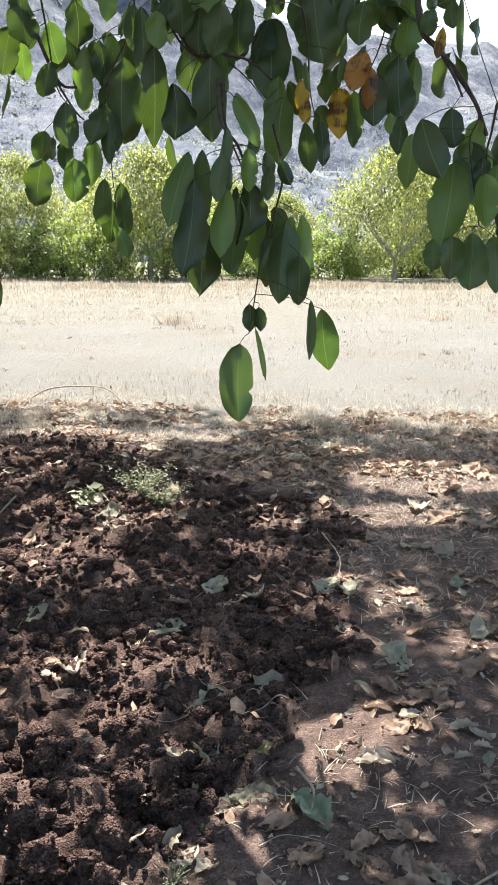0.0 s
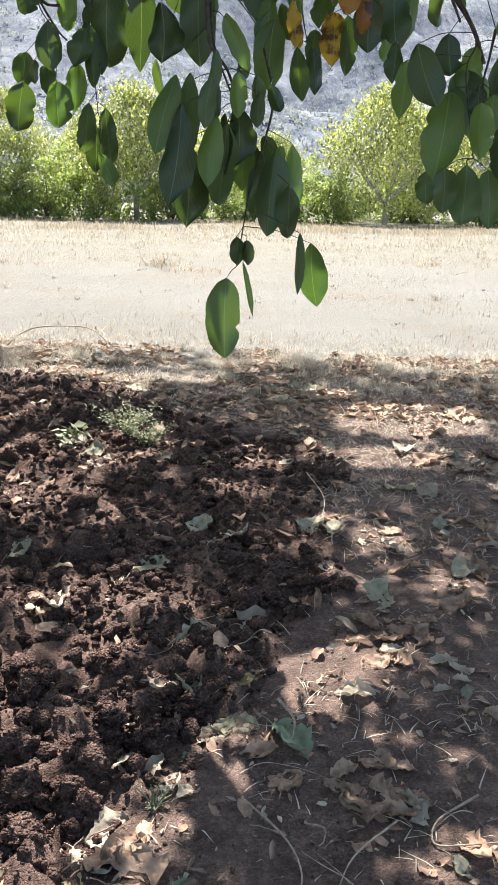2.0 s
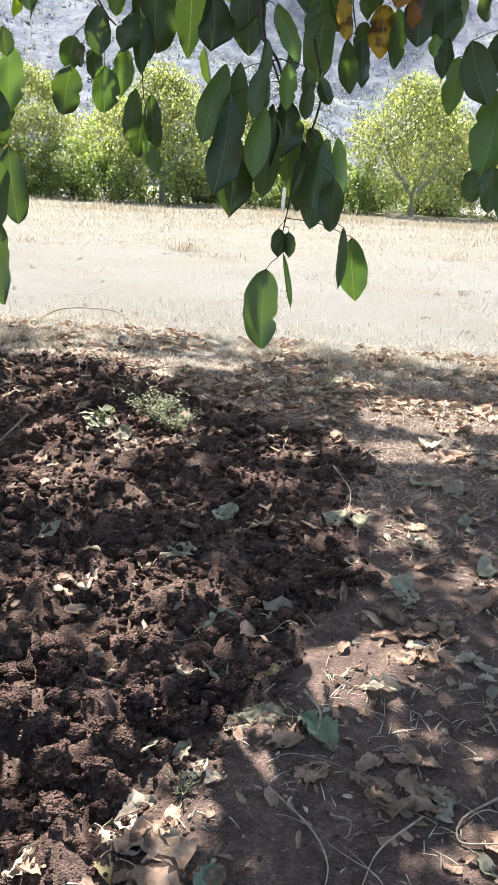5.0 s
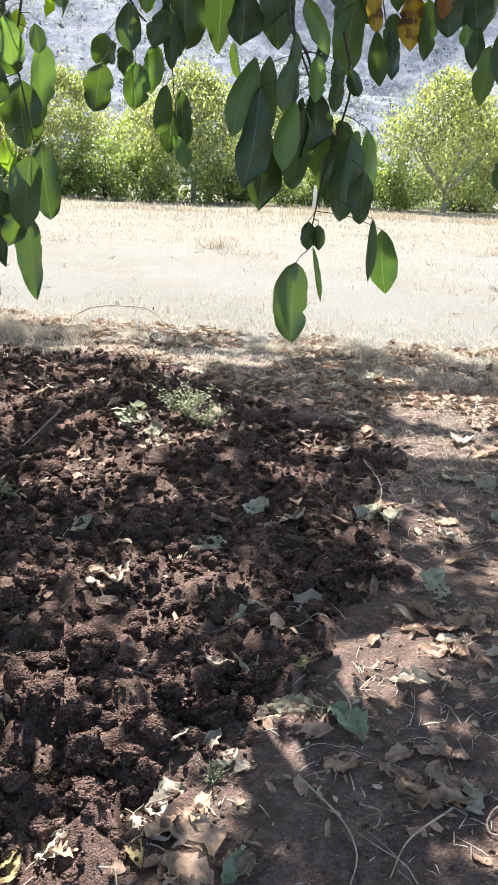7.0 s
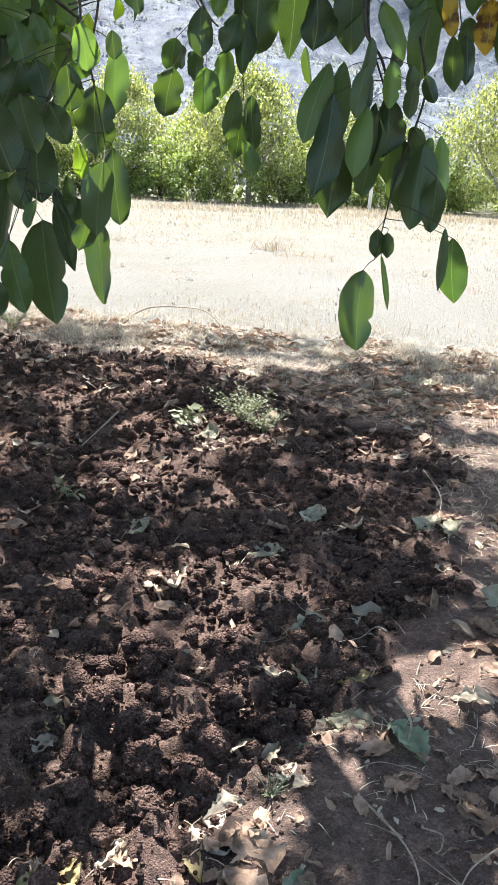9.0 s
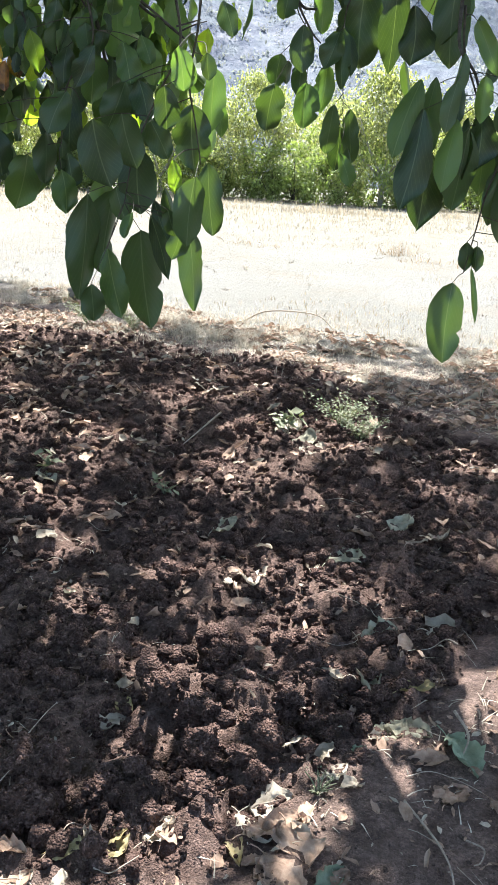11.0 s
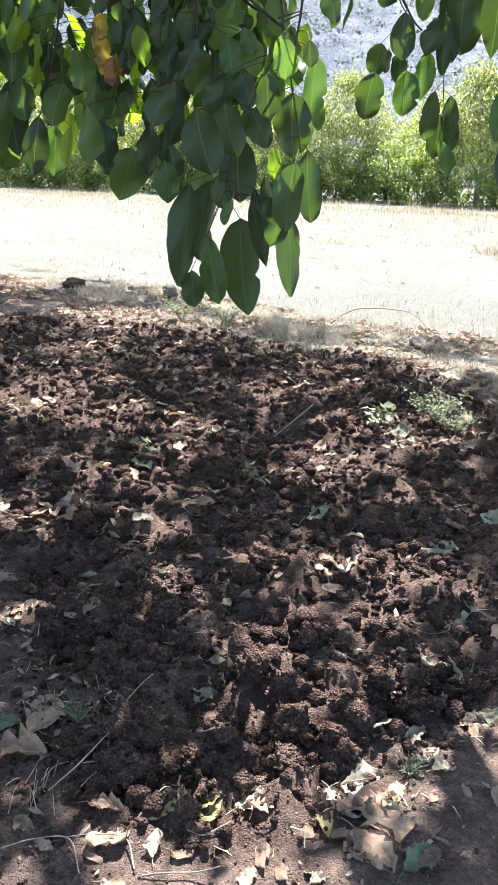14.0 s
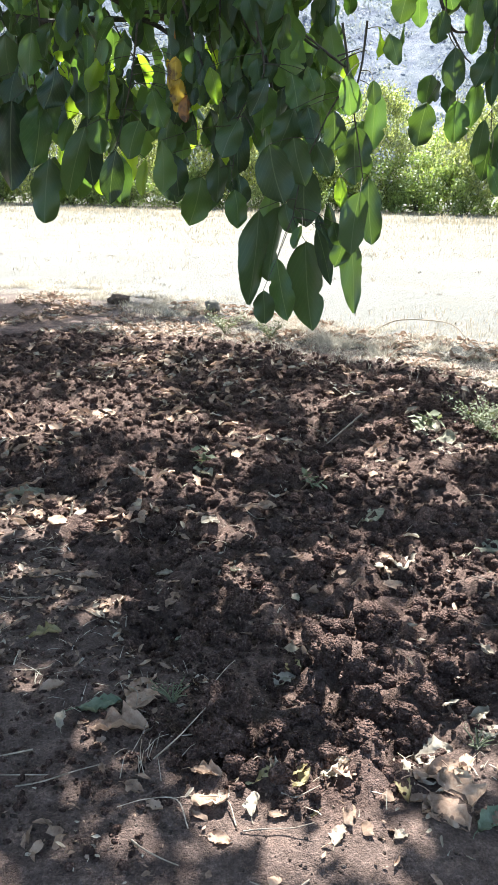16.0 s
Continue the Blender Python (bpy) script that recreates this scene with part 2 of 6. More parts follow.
DEAD_PALE = dry_material("dead_pale_leaf", (0.3, 0.255, 0.205), (0.46, 0.405, 0.34), (0.6, 0.545, 0.465), 0.2)
DEAD_GREY = dry_material("dead_greyish_green_leaf", (0.22, 0.21, 0.165), (0.35, 0.34, 0.265), (0.47, 0.45, 0.365), 0.15)
DEAD_YELLOW = dry_material("dead_yellow_leaf", (0.29, 0.225, 0.1), (0.43, 0.365, 0.2), (0.54, 0.48, 0.31), 0.2)
DEAD_GREEN = dry_material("fallen_green_leaf", (0.15, 0.19, 0.13), (0.23, 0.28, 0.2), (0.33, 0.38, 0.29), 0.15)
DEAD_TINTS = [DEAD_BROWN, DEAD_PALE, DEAD_GREY, DEAD_YELLOW, DEAD_GREEN, DEAD_GREY]
WEED = leaf_material("weed_leaf", (0.1, 0.11, 0.06), (0.2, 0.2, 0.125), (0.2, 0.21, 0.13), (1.3, 1.4, 0.8), 0.75, 0.2)
# scrub colour greyed and paled to carry the haze of distance
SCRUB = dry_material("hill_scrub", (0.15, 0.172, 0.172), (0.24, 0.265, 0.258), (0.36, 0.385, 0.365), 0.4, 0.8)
PALE_STONE = dry_material("pale_stone", (0.09, 0.082, 0.075), (0.15, 0.14, 0.128), (0.23, 0.215, 0.2), 0.0, 30)
POST_WHITE = dry_material("whitewash", (0.55, 0.53, 0.5), (0.72, 0.7, 0.66), (0.8, 0.78, 0.75), 0.0, 6)


# ---- mesh helpers ----
def mesh_from(name, verts, faces, mat, smooth=True, uvs=None):
    me = bpy.data.meshes.new(name)
    groups = faces if isinstance(faces, list) and isinstance(faces[0], np.ndarray) else None
    if groups is None and not isinstance(faces, list):
        groups = [np.asarray(faces)]
    if groups is None:
        me.from_pydata(np.asarray(verts).tolist(), [], faces)
    else:
        verts = np.asarray(verts, np.float32)
        sizes = np.concatenate([np.full(len(g), g.shape[1], np.int32) for g in groups])
        me.vertices.add(len(verts))
        me.vertices.foreach_set("co", verts.ravel())
        me.loops.add(int(sizes.sum()))
        me.loops.foreach_set("vertex_index", np.concatenate([g.ravel() for g in groups]).astype(np.int32))
        me.polygons.add(len(sizes))
        me.polygons.foreach_set("loop_start", (np.cumsum(sizes) - sizes).astype(np.int32))
        me.update(calc_edges=True)
    me.materials.append(mat)
    if smooth:
        me.polygons.foreach_set("use_smooth", np.ones(len(me.polygons), bool))
    if uvs is not None:
        layer = me.uv_layers.new(name="UVMap")
        idx = np.empty(len(me.loops), np.int32)
        me.loops.foreach_get("vertex_index", idx)
        layer.data.foreach_set("uv", np.asarray(uvs, np.float32)[idx].ravel())
    me.update()
    return me


def part(name, me, parent=None, label="", where=None):
    ob = new(name, me)
    ob.parent = parent
    if where is not None:
        ob.matrix_basis = where
    return tagged(ob, label)


class Soup:
    """Collects pieces of geometry for one mesh."""

    def __init__(self):
        self.v, self.f, self.uv, self.count = [], [], [], 0

    def add(self, verts, faces, uv=None):
        verts = np.asarray(verts, float)
        self.v.append(verts)
        self.f.append(np.asarray(faces) + self.count)
        self.uv.append(np.zeros((len(verts), 2)) if uv is None else np.asarray(uv))
        self.count += len(verts)

    def mesh(self, name, mat, smooth=True, uv=False):
        return mesh_from(name, np.concatenate(self.v), self.f, mat, smooth, np.concatenate(self.uv) if uv else None)


def tube(soup, points, radii, sides=6):
    """A tapering round stem along points."""
    pts = [Vector(p) for p in points]
    rings, up = [], Vector((0.3, 0.9, 0.2))
    for i, p in enumerate(pts):
        d = (pts[min(i + 1, len(pts) - 1)] - pts[max(i - 1, 0)]).normalized()
        a = d.cross(up)
        a = (a if a.length > 1e-3 else d.cross(Vector((1, 0, 0)))).normalized()
        b = d.cross(a)
        rings += [p + (a * math.cos(k * math.tau / sides) + b * math.sin(k * math.tau / sides)) * radii[i] for k in range(sides)]
    faces = [(i * sides + k, i * sides + (k + 1) % sides, (i + 1) * sides + (k + 1) % sides, (i + 1) * sides + k)
             for i in range(len(pts) - 1) for k in range(sides)]
    soup.add([tuple(v) for v in rings], faces)


def bend(points, steps=4):
    """A smooth line through the points."""
    p = [Vector(q) for q in points]
    p = [p[0] * 2 - p[1]] + p + [p[-1] * 2 - p[-2]]
    out = []
    for i in range(1, len(p) - 2):
        for k in range(steps):
            t = k / steps
            a, b, c, d = p[i - 1 : i + 3]
            out.append(0.5 * (2 * b + (c - a) * t + (2 * a - 5 * b + 4 * c - d) * t * t + (3 * b - a - 3 * c + d) * t ** 3))
    return out + [p[-2]]


def hashed(ix, iy, seed):
    h = (ix.astype(np.int64) * 374761393 + iy.astype(np.int64) * 668265263 + seed * 1442695041) & 0x7FFFFFFF
    h = ((h ^ (h >> 13)) * 1274126177) & 0x7FFFFFFF
    return ((h ^ (h >> 16)) & 0xFFFF) / 65535.0


def value_noise(x, y, seed=0):
    ix, iy = np.floor(x), np.floor(y)
    fx, fy = x - ix, y - iy
    fx, fy = fx * fx * (3 - 2 * fx), fy * fy * (3 - 2 * fy)
    a, b = hashed(ix, iy, seed), hashed(ix + 1, iy, seed)
    c, d = hashed(ix, iy + 1, seed), hashed(ix + 1, iy + 1, seed)
    return (a * (1 - fx) + b * fx) * (1 - fy) + (c * (1 - fx) + d * fx) * fy


def fbm(x, y, seed=0, octaves=4, gain=0.5):
    total, amp, norm = 0.0, 1.0, 0.0
    for o in range(octaves):
        # each octave is turned, so that no direction stands out
        c, s = math.cos(0.6 + 1.1 * o + seed), math.sin(0.6 + 1.1 * o + seed)
        total = total + amp * value_noise((x * c - y * s) * 2 ** o + 17.3 * o, (x * s + y * c) * 2 ** o + 9.1 * o, seed + o)
        norm += amp
        amp *= gain
    return total / norm


def smooth_step(a, b, v):
    t = np.clip((v - a) / (b - a), 0, 1)
    return t * t * (3 - 2 * t)


def leaf_cards(soup, centres, size, droop=0.5):
    """Small folded leaves, four triangles each."""
    n = len(centres)
    a = rng.uniform(0, math.tau, n)
    tilt = rng.normal(droop, 0.5, n)
    d = np.stack([np.cos(a) * np.cos(tilt), np.sin(a) * np.cos(tilt), -np.sin(tilt)], 1)
    w = np.stack([-np.sin(a), np.cos(a), rng.normal(0, 0.35, n)], 1)
    up = np.cross(d, w)
    s = (size * rng.uniform(0.6, 1.3, n))[:, None]
    c = np.asarray(centres)
    v = np.stack([c, c + d * s * 0.5 + w * s * 0.26 + up * s * 0.06, c + d * s, c + d * s * 0.5 - w * s * 0.26 + up * s * 0.06], 1).reshape(-1, 3)
    i = np.arange(n)[:, None] * 4
    f = np.concatenate([i + [0, 1, 2], i + [0, 2, 3]], 0)
    uv = np.tile([(0.5, 0), (0, 0.5), (0.5, 1), (1, 0.5)], (n, 1))
    soup.add(v, f, uv)


# ---- the ground ----
DUG_OUTLINE = [
    (0.55, 4.07), (0.32, 3.3), (0.42, 2.73), (0.13, 2.44), (0.04, 2.06), (-0.13, 1.81), (-0.2, 1.65), (-0.31, 1.54), (-0.36, 1.3),
    (-0.57, 1.25), (-0.74, 1.2), (-0.9, 1.34), (-0.97, 1.63), (-1.3, 1.72), (-1.75, 2.15), (-2.5, 2.6), (-3.5, 3.1), (-4.6, 3.8),
    (-5.6, 5.0), (-4.6, 6.1), (-3.0, 6.4), (-1.92, 5.96), (-1.08, 5.9), (-0.7, 5.5), (0.01, 4.63), (0.41, 4.45)]


def dug_mask(x, y):
    """1 where the earth is dug over, 0 on the trodden path and the field."""
    x = x + 0.25 * (fbm(x * 3, y * 3, 31) - 0.5)
    y = y + 0.35 * (fbm(x * 3, y * 3, 37) - 0.5)
    inside = np.zeros(np.shape(x), bool)
    near = np.full(np.shape(x), 9.0)
    for (x0, y0), (x1, y1) in zip(DUG_OUTLINE, DUG_OUTLINE[1:] + DUG_OUTLINE[:1]):
        inside ^= ((y0 > y) != (y1 > y)) & (x < (x1 - x0) * (y - y0) / (y1 - y0 + 1e-12) + x0)
        t = np.clip(((x - x0) * (x1 - x0) + (y - y0) * (y1 - y0)) / ((x1 - x0) ** 2 + (y1 - y0) ** 2), 0, 1)
        near = np.minimum(near, np.hypot(x - x0 - t * (x1 - x0), y - y0 - t * (y1 - y0)))
    return smooth_step(-0.09, 0.07, np.where(inside, near, -near))


def shade_edge(x):
    """How far the tree's shade and the bare earth reach before the dry field begins."""
    return np.interp(x, [-9, -5.2, -3.8, -2.0, 0, 2.0], [9.0, 8.7, 8.0, 7.15, 6.85, 6.55]) + 0.25 * (fbm(x * 1.3, x * 0.0 + 3.0, 5) - 0.5)


def field_mask(x, y):
    return smooth_step(-1.5, 0.25, y - shade_edge(x) + 0.6 * (fbm(x * 2.2, y * 2.2, 44) - 0.5))


def height(x, y):
    dug, field = dug_mask(x, y), field_mask(x, y)
    lumps = np.clip((fbm(x * 6.5, y * 6.5, 3, 3) - 0.28) * 1.7, 0, 1)
    knobs = np.abs(fbm(x * 14, y * 14, 11, 3, 0.6) - 0.5) * 2
    crumbs = np.abs(fbm(x * 34, y * 34, 15, 3, 0.7) - 0.5) * 2
    soft = fbm(x * 1.4, y * 1.4, 21, 3) - 0.5
    rough = 0.075 * lumps + 0.055 * knobs + 0.034 * crumbs - 0.053
    plain = 0.004 * (fbm(x * 25, y * 25, 8, 3, 0.6) - 0.5) + (0.004 + 0.016 * smooth_step(-0.7, -0.95, x)) * crumbs
    dug = dug * (1 - 0.85 * np.exp(-(((x + 0.84) / 0.15) ** 2 + ((y - 1.72) / 0.16) ** 2) ** 2))
    z = dug * rough + (1 - dug) * (plain + 0.022 * (fbm(x * 6, y * 6, 9, 3) - 0.5))
    return z + 0.05 * soft * np.clip(1 - field, 0.2, 1)


def stretched(low, high, step, far):
    mid = np.arange(low, high, step)
    grow, out = step, []
    edge = high
    while edge < far:
        out.append(edge)
        grow *= 1.16
        edge += grow
    back, edge, grow = [], low, step
    while edge > -far:
        grow *= 1.16
        edge -= grow
        back.append(edge)
    return np.concatenate([back[::-1], mid, out, [far]])


def build_ground():
    xs, ys = stretched(-4.6, 1.9, 0.0175, 2600), stretched(0.8, 6.8, 0.0175, 2600)
    gx, gy = np.meshgrid(xs, ys)
    z = height(gx, gy)
    z *= np.where(np.hypot(gx, gy) > 60, 0.0, 1.0)
    nx, ny = len(xs), len(ys)
    i = np.arange(ny - 1)[:, None] * nx + np.arange(nx - 1)[None]
    faces = np.stack([i, i + 1, i + nx + 1, i + nx], -1).reshape(-1, 4)
    me = mesh_from("ground", np.stack([gx, gy, z], -1).reshape(-1, 3), faces, EARTH)
    for name, values in (("dug", dug_mask(gx, gy)), ("field", field_mask(gx, gy))):
        me.attributes.new(name, "FLOAT", "POINT").data.foreach_set("value", values.ravel().astype(np.float32))
    tagged(new("ground", me), "bare brown earth, partly dug over, running into a pale dry field", "ground", kind="structure")


build_ground()


def rock_shape(sub, seed, rough):
    bm = bmesh.new()
    bmesh.ops.create_icosphere(bm, subdivisions=sub, radius=0.5)
    off = Vector((seed * 3.7, seed * 1.3, seed * 2.1))
    for v in bm.verts:
        n1 = noise.noise(v.co * 2.6 + off)
        n2 = abs(noise.noise(v.co * 6.0 + off)) * 2 - 0.5
        n3 = abs(noise.noise(v.co * 13 + off)) * 2 - 0.5 if sub > 2 else 0
        n4 = noise.noise(v.co * 28 + off) if sub > 3 else 0
        v.co *= 1 + rough * (0.8 * n1 + 0.6 * n2 + 0.4 * n3 + 0.28 * n4)
    vs = np.array([v.co for v in bm.verts])
    fs = np.array([[v.index for v in f.verts] for f in bm.faces])
    bm.free()
    return vs, fs


def turned(rz, rx=0.0, ry=0.0):
    return np.array(Euler((rx, ry, rz)).to_matrix())


def heap(name, label, mat, shapes, x, y, sizes, sink):
    soup = Soup()
    for px, py, pz, s in zip(x, y, height(x, y), sizes):
        vs, fs = shapes[rng.integers(len(shapes))]
        m = turned(rng.uniform(0, 6.3), rng.uniform(-0.5, 0.5), rng.uniform(-0.5, 0.5))
        soup.add((vs * (s * rng.uniform(0.7, 1.3), s * rng.uniform(0.7, 1.1), s * rng.uniform(0.5, 0.9))) @ m.T + (px, py, pz + s * sink), fs)
    tagged(new(name, soup.mesh(name, mat)), label, "soil", kind="stuff")


def scatter_clods():
    n = 75000
    x, y = rng.uniform(-4.8, 0.9, n), 1.0 + 5.6 * rng.random(n) ** 1.35
    dug = dug_mask(x, y)
    lumps = fbm(x * 7, y * 7, 13, 3)
    keep = dug * lumps * 1.6 > rng.uniform(0.2, 1.0, n)
    x, y = x[keep], y[keep]
    heap("soil_crumbs", "loose dark brown crumbs of freshly dug soil", CLOD, [rock_shape(1, k, 0.5) for k in range(7)], x[:26000], y[:26000], 0.008 + 0.02 * rng.random(26000) ** 2, 0.15)
    x, y = x[::-1][:5200], y[::-1][:5200]
    heap("soil_lumps", "crumbly fist-sized lumps of dug soil", CLOD, [rock_shape(2, 10 + k, 0.5) for k in range(9)], x, y, 0.018 + 0.05 * rng.random(5200) ** 2.4, 0.2)
    n = 9000
    x, y = rng.uniform(-2.8, 1.2, n), 0.9 + 3.6 * rng.random(n) ** 1.6
    heap("soil_grit", "fine brown soil grit strewn over the trodden earth", GRIT, [rock_shape(1, 20 + k, 0.5) for k in range(4)], x, y, 0.003 + 0.011 * rng.random(n) ** 3, 0.1)
    n = 2600
    x, y = rng.uniform(-2.4, -0.75, n), 0.85 + 1.5 * rng.random(n)
    bare = dug_mask(x, y) < 0.6
    x, y = x[bare], y[bare]
    heap("soil_crumbs", "brown crumbs of soil scattered on the trodden earth", CLOD, [rock_shape(1, 30 + k, 0.5) for k in range(5)], x, y, 0.008 + 0.026 * rng.random(len(x)) ** 2.5, 0.1)


scatter_clods()


def level(x, y):
    return float(height(np.array([x]), np.array([y]))[0])


soil_rng = random.Random(23)


def big_clod(x, y, size, seed):
    vs, fs = rock_shape(4, seed, 0.6)
    me = mesh_from("soil_clod", vs * (size, size * 0.9, size * 0.72), fs, CLOD)
    ob = new("soil_clod", me)
    ob.matrix_basis = pose(x, y, level(x, y) + size * 0.2, 0, 0, seed * 47)
    tagged(ob, "large crumbly clod of dark brown earth on the dug soil", "soil clod", "clods on the dug soil")


for _k, (_x, _y, _s) in enumerate([
        (-0.77, 1.42, 0.10), (-0.74, 1.31, 0.09), (-0.62, 1.42, 0.06), (-0.45, 1.62, 0.09), (-0.50, 1.77, 0.08), (-0.36, 1.80, 0.07), (-0.31, 1.93, 0.06),
        (-0.62, 1.80, 0.08), (-0.22, 1.86, 0.06), (-0.41, 1.48, 0.07), (-0.55, 2.05, 0.06), (-1.02, 1.83, 0.08), (-0.96, 1.95, 0.06), (-0.85, 2.3, 0.07),
        (-1.5, 4.6, 0.10), (-1.1, 4.25, 0.11), (-0.95, 4.75, 0.10), (-1.3, 5.35, 0.12), (-2.2, 5.2, 0.11), (-0.38, 2.2, 0.06), (-0.28, 1.72, 0.05)]):
    big_clod(_x, _y, _s * 1.25, _k + 3)


CLOD_MESHES = [mesh_from("soil_clod", *rock_shape(4, 40 + k, 0.5), CLOD) for k in range(10)]
_n, _tries = 0, 0
while _n < 190 and _tries < 4000:
    _tries += 1
    _x, _y = soil_rng.uniform(-2.4, 0.4), 1.15 + 3.4 * soil_rng.random() ** 1.5
    if dug_mask(np.array([_x]), np.array([_y]))[0] < 0.7 or math.hypot((_x + 0.84) / 0.15, (_y - 1.72) / 0.16) < 1:
        continue
    if fbm(np.array([_x * 4]), np.array([_y * 4]), 13, 2)[0] < soil_rng.uniform(0.35, 0.6):
        continue
    _s = soil_rng.uniform(0.03, 0.055) + 0.04 * soil_rng.random() ** 3
    ob = new("soil_clod", CLOD_MESHES[_n % 10])
    ob.matrix_basis = pose(_x, _y, level(_x, _y) + _s * 0.15, soil_rng.uniform(-25, 25), soil_rng.uniform(-25, 25), soil_rng.uniform(0, 360)) @ Matrix.Diagonal((_s * soil_rng.uniform(0.9, 1.3), _s, _s * soil_rng.uniform(0.65, 0.9), 1))
    tagged(ob, "crumbly clod of dark brown earth on the dug soil", "soil clod", "clods on the dug soil")
    _n += 1


# ---- the hills ----
def skyline(az):
    """Height of the hills above the eye, in degrees, by compass bearing from straight ahead."""
    return np.interp(az, [-180, -70, -45, -25, -12, -5, 1, 4, 9, 17, 30, 60, 180], [6, 20, 24, 22, 20, 18, 14.2, 13.2, 12.6, 11.6, 10, 8, 6])


def hill_point(az, t):
    """A point of the slope: bearing in degrees, t from 0 at the foot to 1 on the ridge."""
    foot, ridge = 95.0, 560.0
    r = foot + (ridge - foot) * t
    a = np.radians(az)
    top = np.tan(np.radians(skyline(az))) * ridge
    x, y = r * np.sin(a), r * np.cos(a)
    spur = 1 - np.abs(fbm(x / 95 + 0.5 * fbm(x / 60, y / 60, 73), y / 170, 71, 3, 0.45) - 0.5) * 4
    fold = fbm(x / 30, y / 45, 81, 4, 0.5) - 0.5
    z = top * (0.08 * t + 0.92 * t ** 1.15) + (spur * 26 - 10 + fold * 16) * np.sin(np.pi * np.clip(t, 0, 1)) ** 0.8 + fold * 8 * t
    return np.stack([r * np.sin(a), r * np.cos(a), np.where(t <= 0, -3.0, z)], -1)


def build_hills():
    az, t = np.meshgrid(np.linspace(-75, 45, 420), np.linspace(0, 1.04, 150))
    p = hill_point(az, t)
    p[..., 2] -= np.where(t > 1, (t - 1) * 900, 0)
    nx, ny = az.shape[1], az.shape[0]
    i = np.arange(ny - 1)[:, None] * nx + np.arange(nx - 1)[None]
    faces = np.stack([i, i + 1, i + nx + 1, i + nx], -1).reshape(-1, 4)
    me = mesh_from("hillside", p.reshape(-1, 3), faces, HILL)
    tagged(new("hillside", me), "steep dry hillside with scattered scrub, blue-grey haze put into its colour", "hill", kind="structure")
    soup = Soup()
    n = 15000
    a, s = rng.uniform(-60, 30, n), rng.random(n) ** 1.1
    keep = fbm(a * 0.35, s * 9, 91, 4) > rng.uniform(0.25, 0.58, n)
    pts = hill_point(a[keep], s[keep])
    w = 0.8 + 1.9 * rng.random(len(pts)) ** 2
    tufts = np.repeat(pts, 9, 0) + rng.normal(0, 1, (len(pts) * 9, 3)) * (np.repeat(w, 9) * 0.42)[:, None] * (1, 1, 1.1) + (0, 0, 0.5)
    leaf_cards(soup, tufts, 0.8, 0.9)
    tagged(new("hill_scrub", soup.mesh("hill_scrub", SCRUB, False, True)), "grey-green scrub bushes scattered over the far hillside, paled in colour for haze", "scrub", kind="stuff")


build_hills()


# ---- orchard trees beyond the field ----
def orchard_tree(seed, tall, wide, leaves, mat, bark):
    r = random.Random(seed)
    tree = new("orchard_tree")
    wood, tips = Soup(), []
    fork = tall * r.uniform(0.16, 0.22)
    tube(wood, bend([(0, 0, -0.15), (0.03, 0.02, fork * 0.5), (0.0, 0, fork)]), np.linspace(0.13, 0.085, 9), 8)
    part("trunk", wood.mesh("trunk", bark), tree)
    for k in range(7):
        limb = Soup()
        a = k * math.tau / 7 + r.uniform(-0.3, 0.3)
        reach, rise = wide * r.uniform(0.25, 0.42), tall * r.uniform(0.5, 0.78)
        end = Vector((math.cos(a) * reach, math.sin(a) * reach, rise))
        mid = Vector((math.cos(a) * reach * 0.6, math.sin(a) * reach * 0.6, (fork + rise) * 0.5))
        line = bend([(0, 0, fork - 0.05), mid, end])
        tube(limb, line, np.linspace(0.06, 0.014, len(line)), 6)
        for _ in range(5):
            q = line[r.randrange(3, len(line))]
            e = q + Vector((r.uniform(-1, 1), r.uniform(-1, 1), r.uniform(-0.3, 0.9))) * wide * 0.2
            sub = bend([q, (q + e) / 2 + Vector((0, 0, 0.1)), e], 3)
            tube(limb, sub, np.linspace(0.02, 0.006, len(sub)), 4)
            tips.append(e)
        tips.append(end)
        part("limb", limb.mesh("limb", bark), tree)
    crown = Soup()
    cent = []
    for k in range(230):
        a, v = r.uniform(0, math.tau), r.random() ** 0.8
        zz = fork * 0.55 + v * (tall - fork * 0.55)
        prof = (math.sin(math.pi * min(1, 0.16 + 0.84 * v) ** 0.85) ** 0.6) * wide * 0.5
        rad = prof * (0.55 + 0.5 * r.random()) * (0.85 + 0.3 * noise.noise(Vector((math.cos(a) * 1.7, math.sin(a) * 1.7, v * 3 + seed))))
        cent.append((math.cos(a) * rad, math.sin(a) * rad, zz))
    cent += [tuple(t) for t in tips]
    cent = np.array(cent)
    pick = cent[rng.integers(0, len(cent), leaves)]
    pts = pick + rng.normal(0, 1, (leaves, 3)) * (0.27, 0.27, 0.26)
    pts[:, 2] = np.where(pts[:, 2] < 0.5, 0.5 + np.abs(pts[:, 2] - 0.5) * 0.6, pts[:, 2])
    leaf_cards(crown, pts, 0.155, 0.9)
    part("crown", crown.mesh("crown", mat, False, True), tree, "dense crown of small yellowish green leaves")
    return tree


